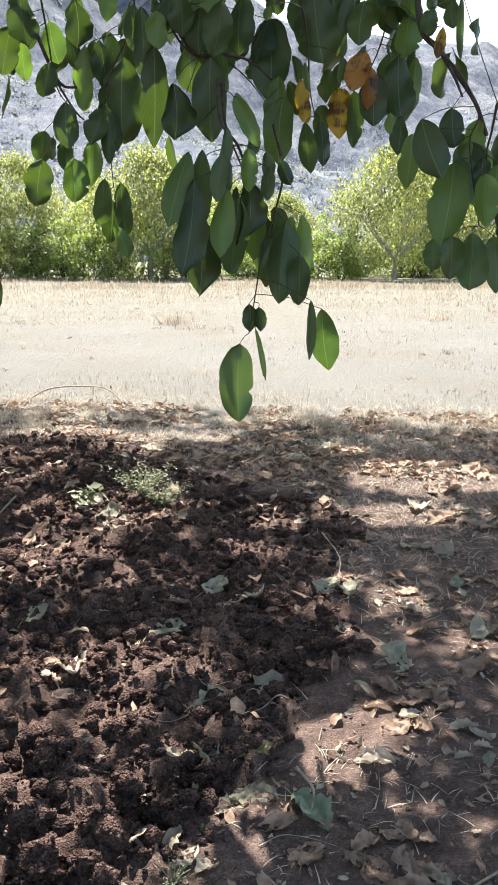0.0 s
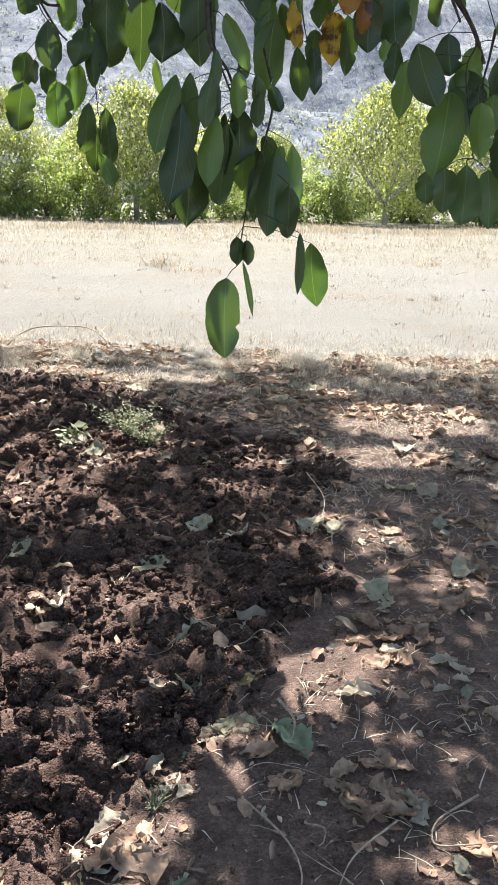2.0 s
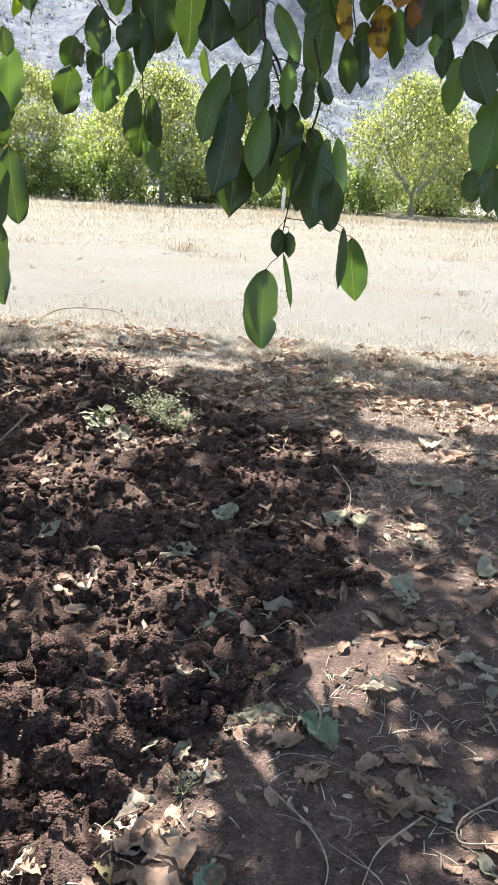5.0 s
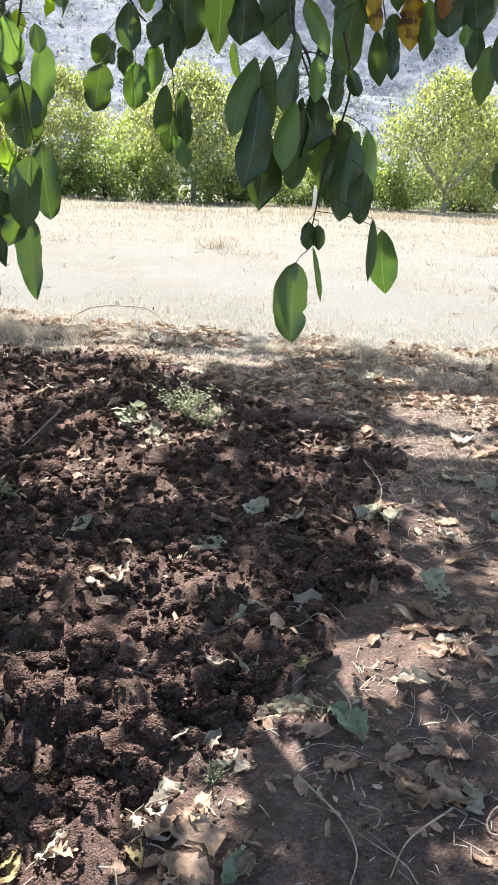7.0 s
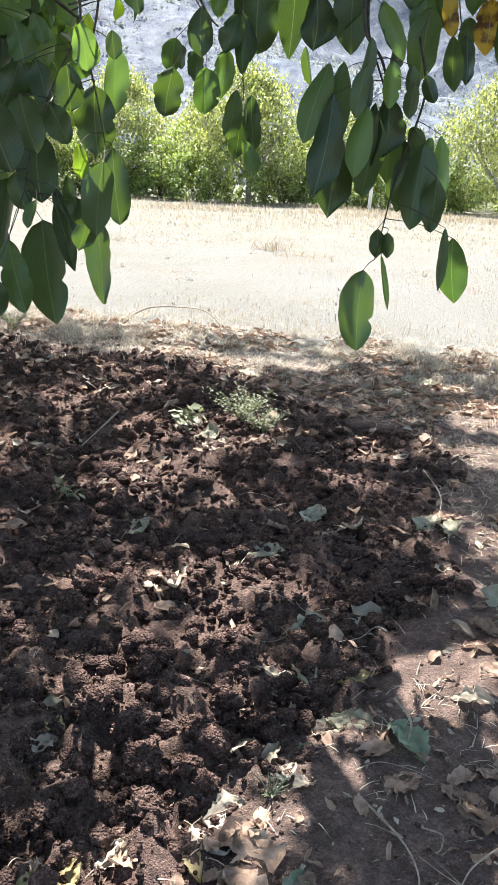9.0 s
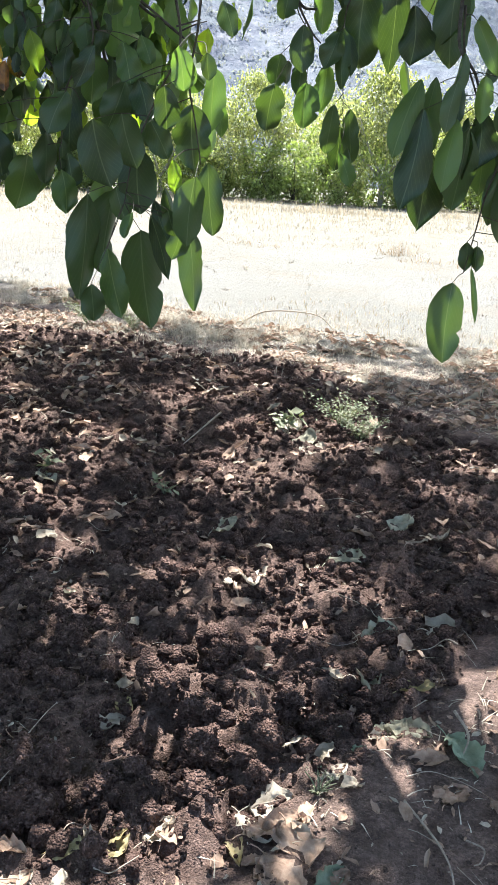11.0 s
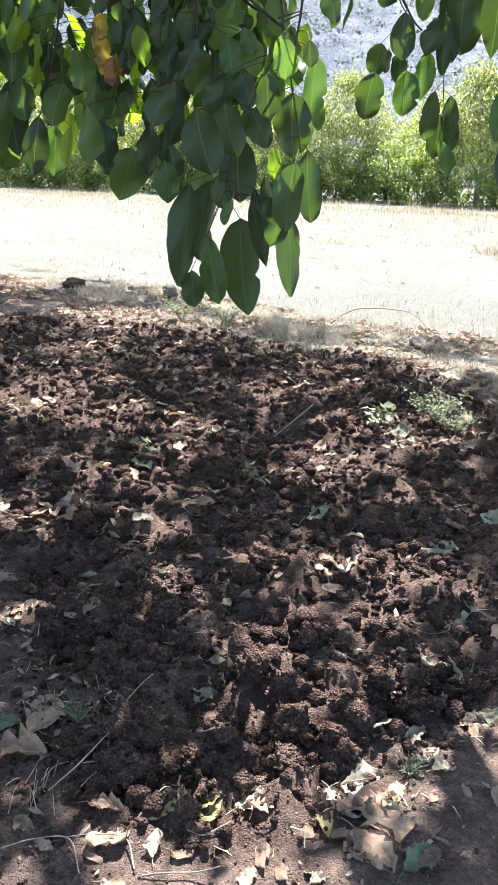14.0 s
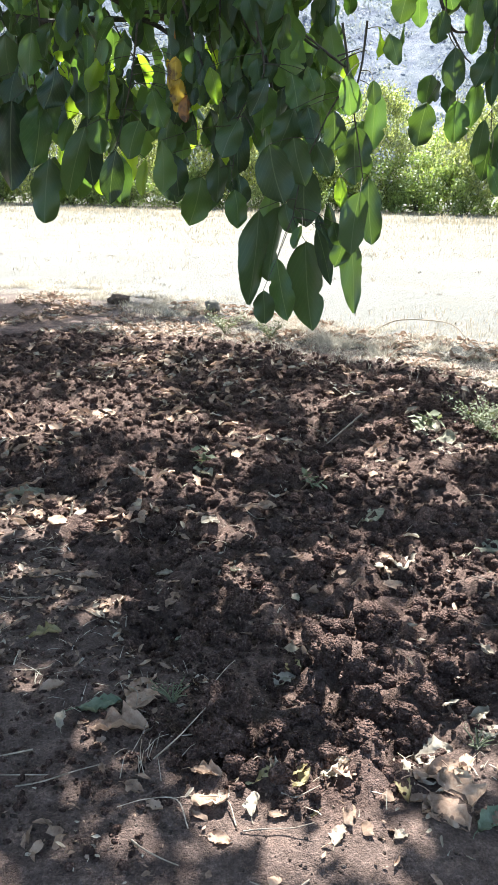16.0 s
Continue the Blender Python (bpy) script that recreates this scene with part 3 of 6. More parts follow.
def shrub(seed, tall, wide, leaves, mat):
    r = random.Random(seed)
    bush = new("shrub")
    for k in range(5):
        stem = Soup()
        a = r.uniform(0, math.tau)
        line = bend([(0.05 * math.cos(a), 0.05 * math.sin(a), -0.1), (wide * 0.15 * math.cos(a), wide * 0.15 * math.sin(a), tall * 0.4), (wide * 0.33 * math.cos(a), wide * 0.33 * math.sin(a), tall * 0.8)])
        tube(stem, line, np.linspace(0.025, 0.006, len(line)), 5)
        part("stem", stem.mesh("stem", BARK), bush)
    crown = Soup()
    cent = np.array([(r.gauss(0, 0.28) * wide, r.gauss(0, 0.25) * wide, tall * (0.06 + 0.85 * r.random() ** 1.2)) for _ in range(60)])
    pts = cent[rng.integers(0, 60, leaves)] + rng.normal(0, 0.15, (leaves, 3))
    pts[:, 2] = np.clip(pts[:, 2], 0.02, None)
    leaf_cards(crown, pts, 0.135)
    part("foliage", crown.mesh("foliage", mat, False, True), bush)
    return bush


ORCHARD = [orchard_tree(1, 5.3, 6.4, 14500, TREE_LEAF, PALE_BARK), orchard_tree(2, 4.9, 5.8, 13000, TREE_LEAF, PALE_BARK), orchard_tree(3, 5.5, 5.8, 14000, TREE_LEAF, PALE_BARK)]
for _t in ORCHARD:
    tagged(_t, "leafy yellowish green orchard tree at the field's far edge", "tree", "orchard row")
_spots = [(6.4, 40.2, 0, 1.0), (-5.0, 40.0, 1, 1.05), (-11.4, 41.0, 2, 0.92), (11.4, 42.0, 2, 0.95), (1.4, 43.5, 1, 0.74), (-16.0, 40.5, 0, 0.96), (-20.5, 41.5, 1, 1.1), (-25.5, 40.0, 2, 1.0),
          (-30.5, 41.0, 0, 1.05), (-36.0, 40.0, 1, 1.1), (16.5, 43.0, 0, 1.0), (-8.3, 46.5, 1, 0.9), (-1.6, 47.5, 2, 0.82), (8.6, 47.5, 1, 1.0), (-18.5, 47.0, 2, 1.0), (-28.0, 47.0, 1, 1.05), (21.5, 44.0, 1, 1.0)]
_used = set()
for _x, _y, _v, _s in _spots:
    _s *= 1.08
    m = pose(_x, _y, 0, 0, 0, _x * 41 % 360) @ Matrix.Scale(_s, 4)
    if _v not in _used:
        _used.add(_v)
        ORCHARD[_v].matrix_basis = m
    else:
        o = copy_thing(ORCHARD[_v], pose(_x, _y, 0, 0, 0, _x * 41 % 360))
        o.scale = (_s, _s, _s)
SHRUBS = [shrub(11, 2.3, 3.8, 5000, SHRUB_LEAF), shrub(12, 1.7, 3.2, 4300, SHRUB_LEAF)]
for _t in SHRUBS:
    tagged(_t, "low dense green shrub under the orchard trees", "shrub", "shrubs along the field")
for _k in range(36):
    _x, _y, _s = -40 + _k * 1.75 + random.uniform(-0.7, 0.7), random.uniform(39.0, 41.5), random.uniform(0.85, 1.3)
    if abs(_x - 6.4) < 2.3:
        _y += 3.5
    if _k < 2:
        SHRUBS[_k].matrix_basis = pose(_x, _y, 0, 0, 0, _k * 60)
    else:
        o = copy_thing(SHRUBS[_k % 2], pose(_x, _y, 0, 0, 0, _k * 77))
        o.scale = (_s, _s, _s * random.uniform(0.8, 1.2))


def white_post(x, y):
    bm = bmesh.new()
    bmesh.ops.create_cube(bm, size=1)
    bmesh.ops.scale(bm, vec=(0.14, 0.14, 1.1), verts=bm.verts)
    bmesh.ops.bevel(bm, geom=bm.edges[:], offset=0.02, segments=2, affect="EDGES")
    me = bpy.data.meshes.new("fence_post")
    bm.to_mesh(me)
    bm.free()
    me.materials.append(POST_WHITE)
    ob = new("fence_post", me)
    ob.matrix_basis = pose(x, y, 0.45, 1, 2, 10)
    tagged(ob, "pale square post standing at the field's far edge", "post")


white_post(0.50, 37.8)


# ---- dry grass ----
def blades(soup, x, y, z, tall, wide, lean, r):
    n = len(x)
    a = r.uniform(0, math.tau, n)
    h = tall * r.uniform(0.5, 1.3, n)
    l = lean * h * r.uniform(0.2, 1.4, n)
    dx, dy = np.cos(a), np.sin(a)
    b = np.stack([x, y, z - 0.01], 1)
    side = np.stack([-dy, dx, np.zeros(n)], 1) * (wide * r.uniform(0.6, 1.3, n))[:, None]
    mid = b + np.stack([dx * l * 0.3, dy * l * 0.3, h * 0.6], 1)
    top = b + np.stack([dx * l, dy * l, h], 1)
    v = np.stack([b - side, b + side, mid + side * 0.8, mid - side * 0.8, top], 1).reshape(-1, 3)
    i = np.arange(n)[:, None] * 5
    soup.add(v, np.concatenate([i + [0, 1, 2], i + [0, 2, 3], i + [3, 2, 4]], 0))


def dry_grass():
    # fringe where the shade ends
    soup = Soup()
    n = 110000
    x = rng.uniform(-7.5, 3.6, n)
    y = shade_edge(x) + rng.normal(-0.35, 0.42, n)
    keep = fbm(x * 4.6, y * 4.6, 61) > rng.uniform(0.45, 0.66, n)
    x, y = x[keep], y[keep]
    tuft = fbm(x * 5, y * 5, 64, 2) > 0.5
    blades(soup, x[tuft], y[tuft], height(x[tuft], y[tuft]), 0.07, 0.0024, 1.6, rng)
    blades(soup, x[~tuft], y[~tuft], height(x[~tuft], y[~tuft]), 0.035, 0.002, 3.0, rng)
    tagged(new("dry_grass", soup.mesh("dry_grass", HAY, False)), "short bleached dry grass along the edge of the shade", "grass", kind="stuff")
    # lying straw on the path and round the plot
    soup = Soup()
    n = 90000
    x, y = rng.uniform(-4.8, 2.2, n), 1.2 + 5.6 * rng.random(n) ** 0.75
    dug = dug_mask(x, y)
    right = smooth_step(0.1, 0.7, x) * (0.35 + 0.65 * smooth_step(3.4, 4.3, y)) * smooth_step(2.4, 3.2, y)
    keep = rng.random(n) < np.clip(0.015 + 0.05 * (1 - dug) + 0.9 * right + 0.65 * smooth_step(4.6, 5.8, y) * (1 - dug) + 0.26 * (1 - dug) * smooth_step(0.42, 0.6, fbm(x * 4, y * 4, 171, 2)), 0, 1)
    x, y = x[keep], y[keep]
    blades(soup, x, y, height(x, y) + 0.008, 0.014, 0.0018, 4.6, rng)
    tagged(new("straw", soup.mesh("straw", HAY, False)), "pale straw and dead grass lying on the earth", "straw", kind="stuff")
    # the open field
    soup = Soup()
    n = 60000
    d = 7.3 + 32 * rng.random(n) ** 1.2
    a = np.radians(rng.uniform(-52, 30, n))
    x, y = d * np.sin(a) * 1.25, d * np.cos(a) * 0.8 + 0.2 * d
    keep = (fbm(x * 0.5, y * 0.5, 66) > rng.uniform(0.3, 0.75, n) + 0.2 - 0.45 * smooth_step(19, 27, y)) & (y > shade_edge(x))
    x, y = x[keep], y[keep]
    far = smooth_step(10, 26, y)
    for lo, hi, tall, wide in ((0, 0.33, 0.06, 0.004), (0.33, 0.7, 0.07, 0.006), (0.7, 1.01, 0.10, 0.008)):
        k = (far >= lo) & (far < hi)
        blades(soup, x[k], y[k], np.zeros(k.sum()), tall, wide, 0.5, rng)
    fx, fy = rng.uniform(-38, 22, 30000), rng.uniform(29.0, 38.8, 30000)
    thick = fbm(fx * 0.6, fy * 0.6, 68, 3) > rng.uniform(0.4, 0.7, 30000)
    blades(soup, fx[thick], fy[thick], np.zeros(thick.sum()), 0.17, 0.012, 0.5, rng)
    weeds = Soup()
    wx, wy = rng.uniform(-20, 12, 420), 7.8 + 20 * rng.random(420) ** 1.4
    wx, wy = (np.repeat(v, 9) + rng.normal(0, 0.035, 420 * 9) for v in (wx, wy))
    blades(weeds, wx, wy, np.zeros(len(wx)), 0.05, 0.004, 1.2, rng)
    tagged(new("field_stubble", weeds.mesh("field_stubble", TWIG, False)), "tiny dark dry stubble dotted over the pale field", "stubble", kind="stuff")
    tagged(new("field_grass", soup.mesh("field_grass", FIELD_HAY, False)), "sparse bleached dry grass of the open field", "grass", kind="stuff")


dry_grass()


# ---- the near tree: leaves ----
def leaf_shape(seed, cup, wave, bites=0):
    """A broad oval leaf hanging from its base at the origin to its tip at z = -1, one unit wide."""
    r = random.Random(seed)
    rows, cols = 18, 6
    verts, uvs = [], []
    skew, twist, curl = r.uniform(-0.08, 0.08), r.uniform(-0.8, 0.8), r.uniform(-0.25, 0.4)
    ph, wide_at = r.uniform(0, 6), r.uniform(0.9, 1.3)
    gnawed = [(r.choice((-1, 1)), r.uniform(0.2, 0.95), r.uniform(0.015, 0.035), r.uniform(0.08, 0.22)) for _ in range(bites)]
    drip = r.choice((0.1, 0.35, 0.6))
    for i in range(rows + 1):
        t = i / rows
        half = 0.5 * (1 - abs(2 * t ** wide_at - 1) ** 2.5) ** 0.62 * (1 - drip * max(0, (t - 0.7) / 0.3) ** 1.5) if 0 < t < 1 else 0.02
        for j in range(cols + 1):
            s = (j / cols - 0.5) * 2
            edge = 1 + 0.03 * math.sin(t * 23 + ph + (2 if s > 0 else 0)) * abs(s) + 0.05 * noise.noise(Vector((t * 6, s, seed)))
            for side, where, wide, deep in gnawed:
                if s * side > 0.3:
                    edge -= deep * math.exp(-((t - where) / wide) ** 2) * abs(s)
            x = half * s * edge + skew * math.sin(math.pi * t)
            y = cup * abs(x) + wave * 0.11 * math.sin(t * 9 + ph + s * 2) * abs(s) + curl * 0.35 * t * t + twist * x * (t - 0.4)
            verts.append((x, y, -t))
            uvs.append((0.5 + s * 0.5 * min(1, half * 2), t))
    faces = [(k, k + 1, k + cols + 2, k + cols + 1) for i in range(rows) for k in range(i * (cols + 1), i * (cols + 1) + cols)]
    return verts, faces, uvs


LEAF_FORMS = [leaf_shape(1, 0.25, 0.7), leaf_shape(2, 0.5, 1.1, 1), leaf_shape(3, 0.15, 1.4, 3), leaf_shape(4, 0.75, 0.8, 1), leaf_shape(5, 0.3, 1.1, 2), leaf_shape(6, -0.35, 1.0, 2), leaf_shape(7, 1.1, 0.8)]
LEAF_MESHES = {}


def leaf_mesh(form, tint):
    if (form, tint) not in LEAF_MESHES:
        v, f, uv = LEAF_FORMS[form]
        LEAF_MESHES[form, tint] = mesh_from("leaf", v, f, LEAF_TINTS[tint], True, uv)
    return LEAF_MESHES[form, tint]


near_tree = tagged(new("broadleaf_tree"), "spreading broadleaf tree with low drooping twigs of large green leaves", "tree")
near_tree.location = (-3.4, -2.6, 0)
near_tree.matrix_basis = Matrix.Translation((-3.4, -2.6, 0))
TREE_INV = near_tree.matrix_basis.inverted()
leaf_rng = random.Random(5)

# openings in the foliage, by the sunny spots that they leave on the ground: x, y and the two radii
GAPS_PATH_A = [
    (0.28, 2.16, 0.19, 0.11), (0.28, 1.96, 0.13, 0.03), (-0.40, 2.60, 0.23, 0.15), (-0.38, 2.31, 0.09, 0.09), (-0.90, 3.55, 0.23, 0.29), (-0.59, 4.26, 0.23, 0.28), (-1.06, 4.20, 0.14, 0.16), (1.02, 4.85, 0.4, 0.34), (0.76, 4.19, 0.35, 0.12), (-0.01, 1.71, 0.14, 0.08), (-0.26, 1.59, 0.09, 0.05), (-0.20, 2.13, 0.10, 0.04), (-0.08, 1.88, 0.04, 0.03), (0.29, 2.94, 0.19, 0.04)]
GAPS_PATH_B = [
    (0.61, 3.09, 0.06, 0.09), (0.73, 2.67, 0.09, 0.07), (0.49, 1.74, 0.12, 0.03), (0.48, 1.46, 0.07, 0.04), (-1.40, 5.26, 0.21, 0.14), (-0.65, 5.91, 0.43, 0.13), (-1.40, 6.05, 0.32, 0.20), (-0.42, 1.59, 0.02, 0.07), (-0.41, 1.40, 0.07, 0.04), (-0.03, 2.64, 0.07, 0.03), (0.01, 3.61, 0.15, 0.07), (-0.47, 3.33, 0.19, 0.05), (-0.34, 1.72, 0.08, 0.04), (-0.41, 1.91, 0.09, 0.03), (-0.22, 1.50, 0.05, 0.04)]
GAPS_PLOT_A = [
    (-2.06, 2.18, 0.18, 0.18), (-2.93, 3.27, 0.20, 0.29), (-2.83, 4.15, 0.30, 0.38), (-3.44, 6.31, 0.65, 0.45), (-1.58, 2.93, 0.28, 0.09), (-2.29, 3.57, 0.22, 0.12), (-1.58, 4.78, 0.26, 0.21), (-0.44, 1.28, 0.18, 0.04), (-0.38, 1.16, 0.16, 0.07), (-0.48, 1.03, 0.09, 0.04), (-0.75, 0.97, 0.07, 0.03), (-0.66, 2.37, 0.06, 0.04), (-0.58, 1.81, 0.08, 0.08), (-0.45, 1.69, 0.09, 0.03)]
GAPS_PLOT_B = [
    (-1.35, 1.32, 0.06, 0.04), (-0.64, 1.16, 0.09, 0.04), (-2.79, 3.65, 0.20, 0.17), (-1.83, 3.91, 0.16, 0.09), (-0.51, 2.19, 0.11, 0.06), (-1.30, 2.56, 0.09, 0.07)]

GAPS_MORE_A = [
    (-0.22, 1.5, 0.11, 0.05), (-0.46, 1.84, 0.1, 0.07), (-0.55, 1.58, 0.08, 0.05), (-0.3, 1.93, 0.08, 0.05),
    (0.26, 3.27, 0.10, 0.06), (0.41, 3.16, 0.09, 0.06), (-0.86, 5.60, 0.23, 0.12), (0.62, 5.55, 0.15, 0.10), (0.14, 4.14, 0.12, 0.10), (-0.96, 4.18, 0.16, 0.12), (-0.87, 2.41, 0.12, 0.04), (-0.78, 2.59, 0.11, 0.03),
    (-0.75, 1.97, 0.08, 0.04), (-2.94, 4.18, 0.20, 0.17), (-2.70, 3.73, 0.25, 0.20), (-2.25, 3.71, 0.18, 0.13), (-3.31, 5.13, 0.24, 0.26), (-0.59, 3.41, 0.15, 0.06), (-1.76, 3.74, 0.15, 0.10), (-1.32, 2.42, 0.08, 0.04)]
GAPS_MORE_B = [
    (-0.80, 2.37, 0.11, 0.03), (-0.59, 2.14, 0.10, 0.05), (-0.58, 1.64, 0.07, 0.03), (-0.58, 1.45, 0.06, 0.03), (-0.53, 1.20, 0.14, 0.04), (-1.07, 2.20, 0.08, 0.04), (-1.37, 1.80, 0.10, 0.08), (-1.78, 2.31, 0.12, 0.20),
    (-2.01, 2.96, 0.15, 0.12), (-3.11, 3.69, 0.26, 0.18), (-2.01, 2.49, 0.10, 0.09), (-1.52, 1.62, 0.09, 0.04), (-1.01, 1.22, 0.07, 0.02), (-0.40, 1.07, 0.13, 0.03), (-1.75, 1.86, 0.12, 0.04), (-1.66, 3.32, 0.16, 0.09), (-1.43, 2.56, 0.11, 0.06)]
GAPS = GAPS_MORE_A + GAPS_MORE_B + GAPS_PATH_A + GAPS_PATH_B + GAPS_PLOT_A + GAPS_PLOT_B


def in_opening(x, y, z):
    gx, gy = x - TO_SUN.x * z / TO_SUN.z, y - TO_SUN.y * z / TO_SUN.z
    return any(((gx - a) / (p + 0.04)) ** 2 + ((gy - c) / (q + 0.04)) ** 2 < 1 for a, c, p, q in GAPS)


def sprig(stem, leaves):
    """One drooping twig with its leaves: x, y, z of the leaf's base, length, width, lean, turn, tint."""
    wood = Soup()
    line = bend(stem, 5)
    tube(wood, line, np.linspace(0.0042, 0.0016, len(line)), 6)
    twig = None
    for x, y, z, length, width, lean, turn, tint in leaves:
        base = Vector((x, y, z))
        above = [p for p in line if p.z > z + 0.01] or [line[0]]
        root = min(above, key=lambda p: (p - base).length + 0.35 * abs(p.z - z - 0.05))
        mid = (base + root) / 2 + Vector((leaf_rng.uniform(-0.01, 0.01), 0, 0.003 + 0.04 * (root - base).length))
        stalk = bend([root, mid, base], 4)
        tube(wood, stalk, np.linspace(0.0015, 0.0010, len(stalk)), 5)
    twig = part("twig", wood.mesh("twig", TWIG_BARK), near_tree, where=TREE_INV)
    behind = [(x + leaf_rng.uniform(-0.05, 0.05) * (1 if x < -0.75 else 0.6), y + leaf_rng.uniform(0.04, 0.14), z + leaf_rng.uniform(-0.01, 0.09), length * leaf_rng.uniform(0.65, 0.95),
               width * leaf_rng.uniform(0.7, 0.95), max(-20, min(20, lean)) + leaf_rng.uniform(-8, 8), turn + leaf_rng.uniform(-50, 50), leaf_rng.choice((0, 0, 0, 1)) if tint < 2 else 0)
              for x, y, z, length, width, lean, turn, tint in leaves * 2 if leaf_rng.random() < (0.7 if x < 0.3 else 0.35) and z > 1.18 and width > 0.04 and not in_opening(x, y + 0.09, z - 0.05)]
    for x, y, z, length, width, lean, turn, tint in leaves + behind:
        length *= 1.08
        width = min(width, 0.64 * length)
        form = leaf_rng.randrange(6) if width > 0.045 else 6
        tint = 1 if tint == 0 and leaf_rng.random() < (0.34 if x < -0.75 else 0.12) else tint
        m = pose(x, y, z, leaf_rng.uniform(-14, 14), -lean, turn) @ Matrix.Diagonal((width, width, length, 1))
        part("leaf", leaf_mesh(form, tint), twig, where=m)


sprig([(-0.71, 3.05, 2.22), (-0.68, 3.05, 2.01), (-0.66, 3.05, 1.86), (-0.62, 3.05, 1.79)], [
    (-0.65, 2.93, 1.90, 0.10, 0.10, -10, 9, 0),
    (-0.60, 2.91, 1.78, 0.13, 0.08, 2, 8, 0),
    (-0.72, 3.11, 1.72, 0.10, 0.07, -6, 25, 0),
    (-0.69, 2.93, 1.61, 0.14, 0.10, -11, 4, 0),
    (-0.58, 2.91, 1.61, 0.13, 0.09, 2, -1, 0),
    (-0.65, 3.11, 1.69, 0.10, 0.06, -5, 26, 1),
    (-0.59, 3.08, 2.12, 0.13, 0.12, -1, 3, 0),
    (-0.79, 3.03, 2.04, 0.15, 0.09, -12, 31, 0),
    (-0.78, 3.10, 2.01, 0.12, 0.06, 4, 19, 1),
    (-0.67, 3.04, 2.05, 0.12, 0.09, 10, -1, 1),
    (-0.75, 2.99, 2.13, 0.17, 0.10, 2, 34, 0),
])
sprig([(-0.39, 3.00, 2.20), (-0.39, 3.00, 2.04), (-0.48, 3.00, 1.85), (-0.48, 3.00, 1.69), (-0.47, 3.00, 1.53)], [
    (-0.56, 3.05, 1.98, 0.19, 0.07, -3, 2, 1),
    (-0.51, 3.06, 2.00, 0.15, 0.08, 5, 27, 0),
    (-0.43, 3.04, 1.94, 0.25, 0.15, -2, 5, 0),
    (-0.53, 2.98, 1.67, 0.14, 0.07, -2, -4, 1),
    (-0.48, 2.90, 1.76, 0.11, 0.10, -19, -10, 0),
    (-0.47, 2.83, 1.54, 0.14, 0.06, -10, 0, 0),
    (-0.44, 2.96, 1.54, 0.16, 0.06, 5, 2, 0),
    (-0.49, 3.08, 1.49, 0.14, 0.07, -5, 6, 0),
    (-0.45, 2.87, 1.40, 0.11, 0.05, 25, -0, 1),
    (-0.47, 2.91, 1.77, 0.17, 0.05, 3, 2, 0),
    (-0.40, 2.97, 2.07, 0.08, 0.04, -19, -9, 0),
    (-0.45, 2.84, 2.09, 0.09, 0.06, -0, 21, 1),
])
sprig([(-0.28, 2.90, 2.17), (-0.26, 2.90, 2.01), (-0.19, 2.90, 1.92), (-0.09, 2.90, 1.90), (-0.02, 2.90, 1.85), (0.04, 2.90, 1.78)], [
    (-0.31, 2.88, 1.94, 0.28, 0.09, -3, -1, 0),
    (-0.24, 2.77, 1.81, 0.15, 0.10, -1, -15, 0),
    (-0.27, 2.90, 1.68, 0.11, 0.03, 18, 26, 0),
    (-0.35, 2.91, 2.06, 0.19, 0.08, 0, -14, 0),
    (-0.29, 2.80, 2.02, 0.10, 0.08, 2, 19, 0),
    (-0.13, 2.83, 1.90, 0.23, 0.11, 1, 8, 0),
    (-0.20, 2.93, 1.96, 0.14, 0.10, 3, -9, 0),
    (-0.16, 2.84, 2.04, 0.12, 0.09, -4, -2, 0),
    (-0.04, 2.97, 2.10, 0.16, 0.10, 1, -20, 0),
    (-0.09, 2.73, 2.03, 0.14, 0.09, -7, 15, 0),
    (-0.22, 2.81, 2.07, 0.11, 0.08, -2, -13, 0),
    (0.05, 2.98, 2.04, 0.24, 0.13, 3, -13, 0),
])
sprig([(-0.09, 2.65, 1.79), (-0.08, 2.65, 1.68), (-0.04, 2.65, 1.58), (-0.01, 2.65, 1.51), (0.02, 2.65, 1.47)], [
    (-0.16, 2.49, 1.51, 0.25, 0.09, -6, -10, 0),
    (-0.16, 2.65, 1.43, 0.23, 0.10, -1, -16, 0),
    (-0.17, 2.60, 1.56, 0.06, 0.04, 51, 26, 0),
    (-0.08, 2.50, 1.58, 0.12, 0.05, -8, 14, 0),
    (-0.05, 2.58, 1.74, 0.14, 0.05, 27, 1, 1),
    (-0.07, 2.53, 1.49, 0.18, 0.07, -3, -18, 1),
    (-0.04, 2.58, 1.47, 0.21, 0.10, -2, 18, 0),
    (-0.00, 2.69, 1.47, 0.17, 0.08, -3, -20, 0),
    (-0.01, 2.54, 1.60, 0.11, 0.05, 0, -12, 0),
    (0.04, 2.53, 1.59, 0.07, 0.04, 1, -16, 0),
    (0.05, 2.48, 1.54, 0.08, 0.04, -5, 2, 0),
])
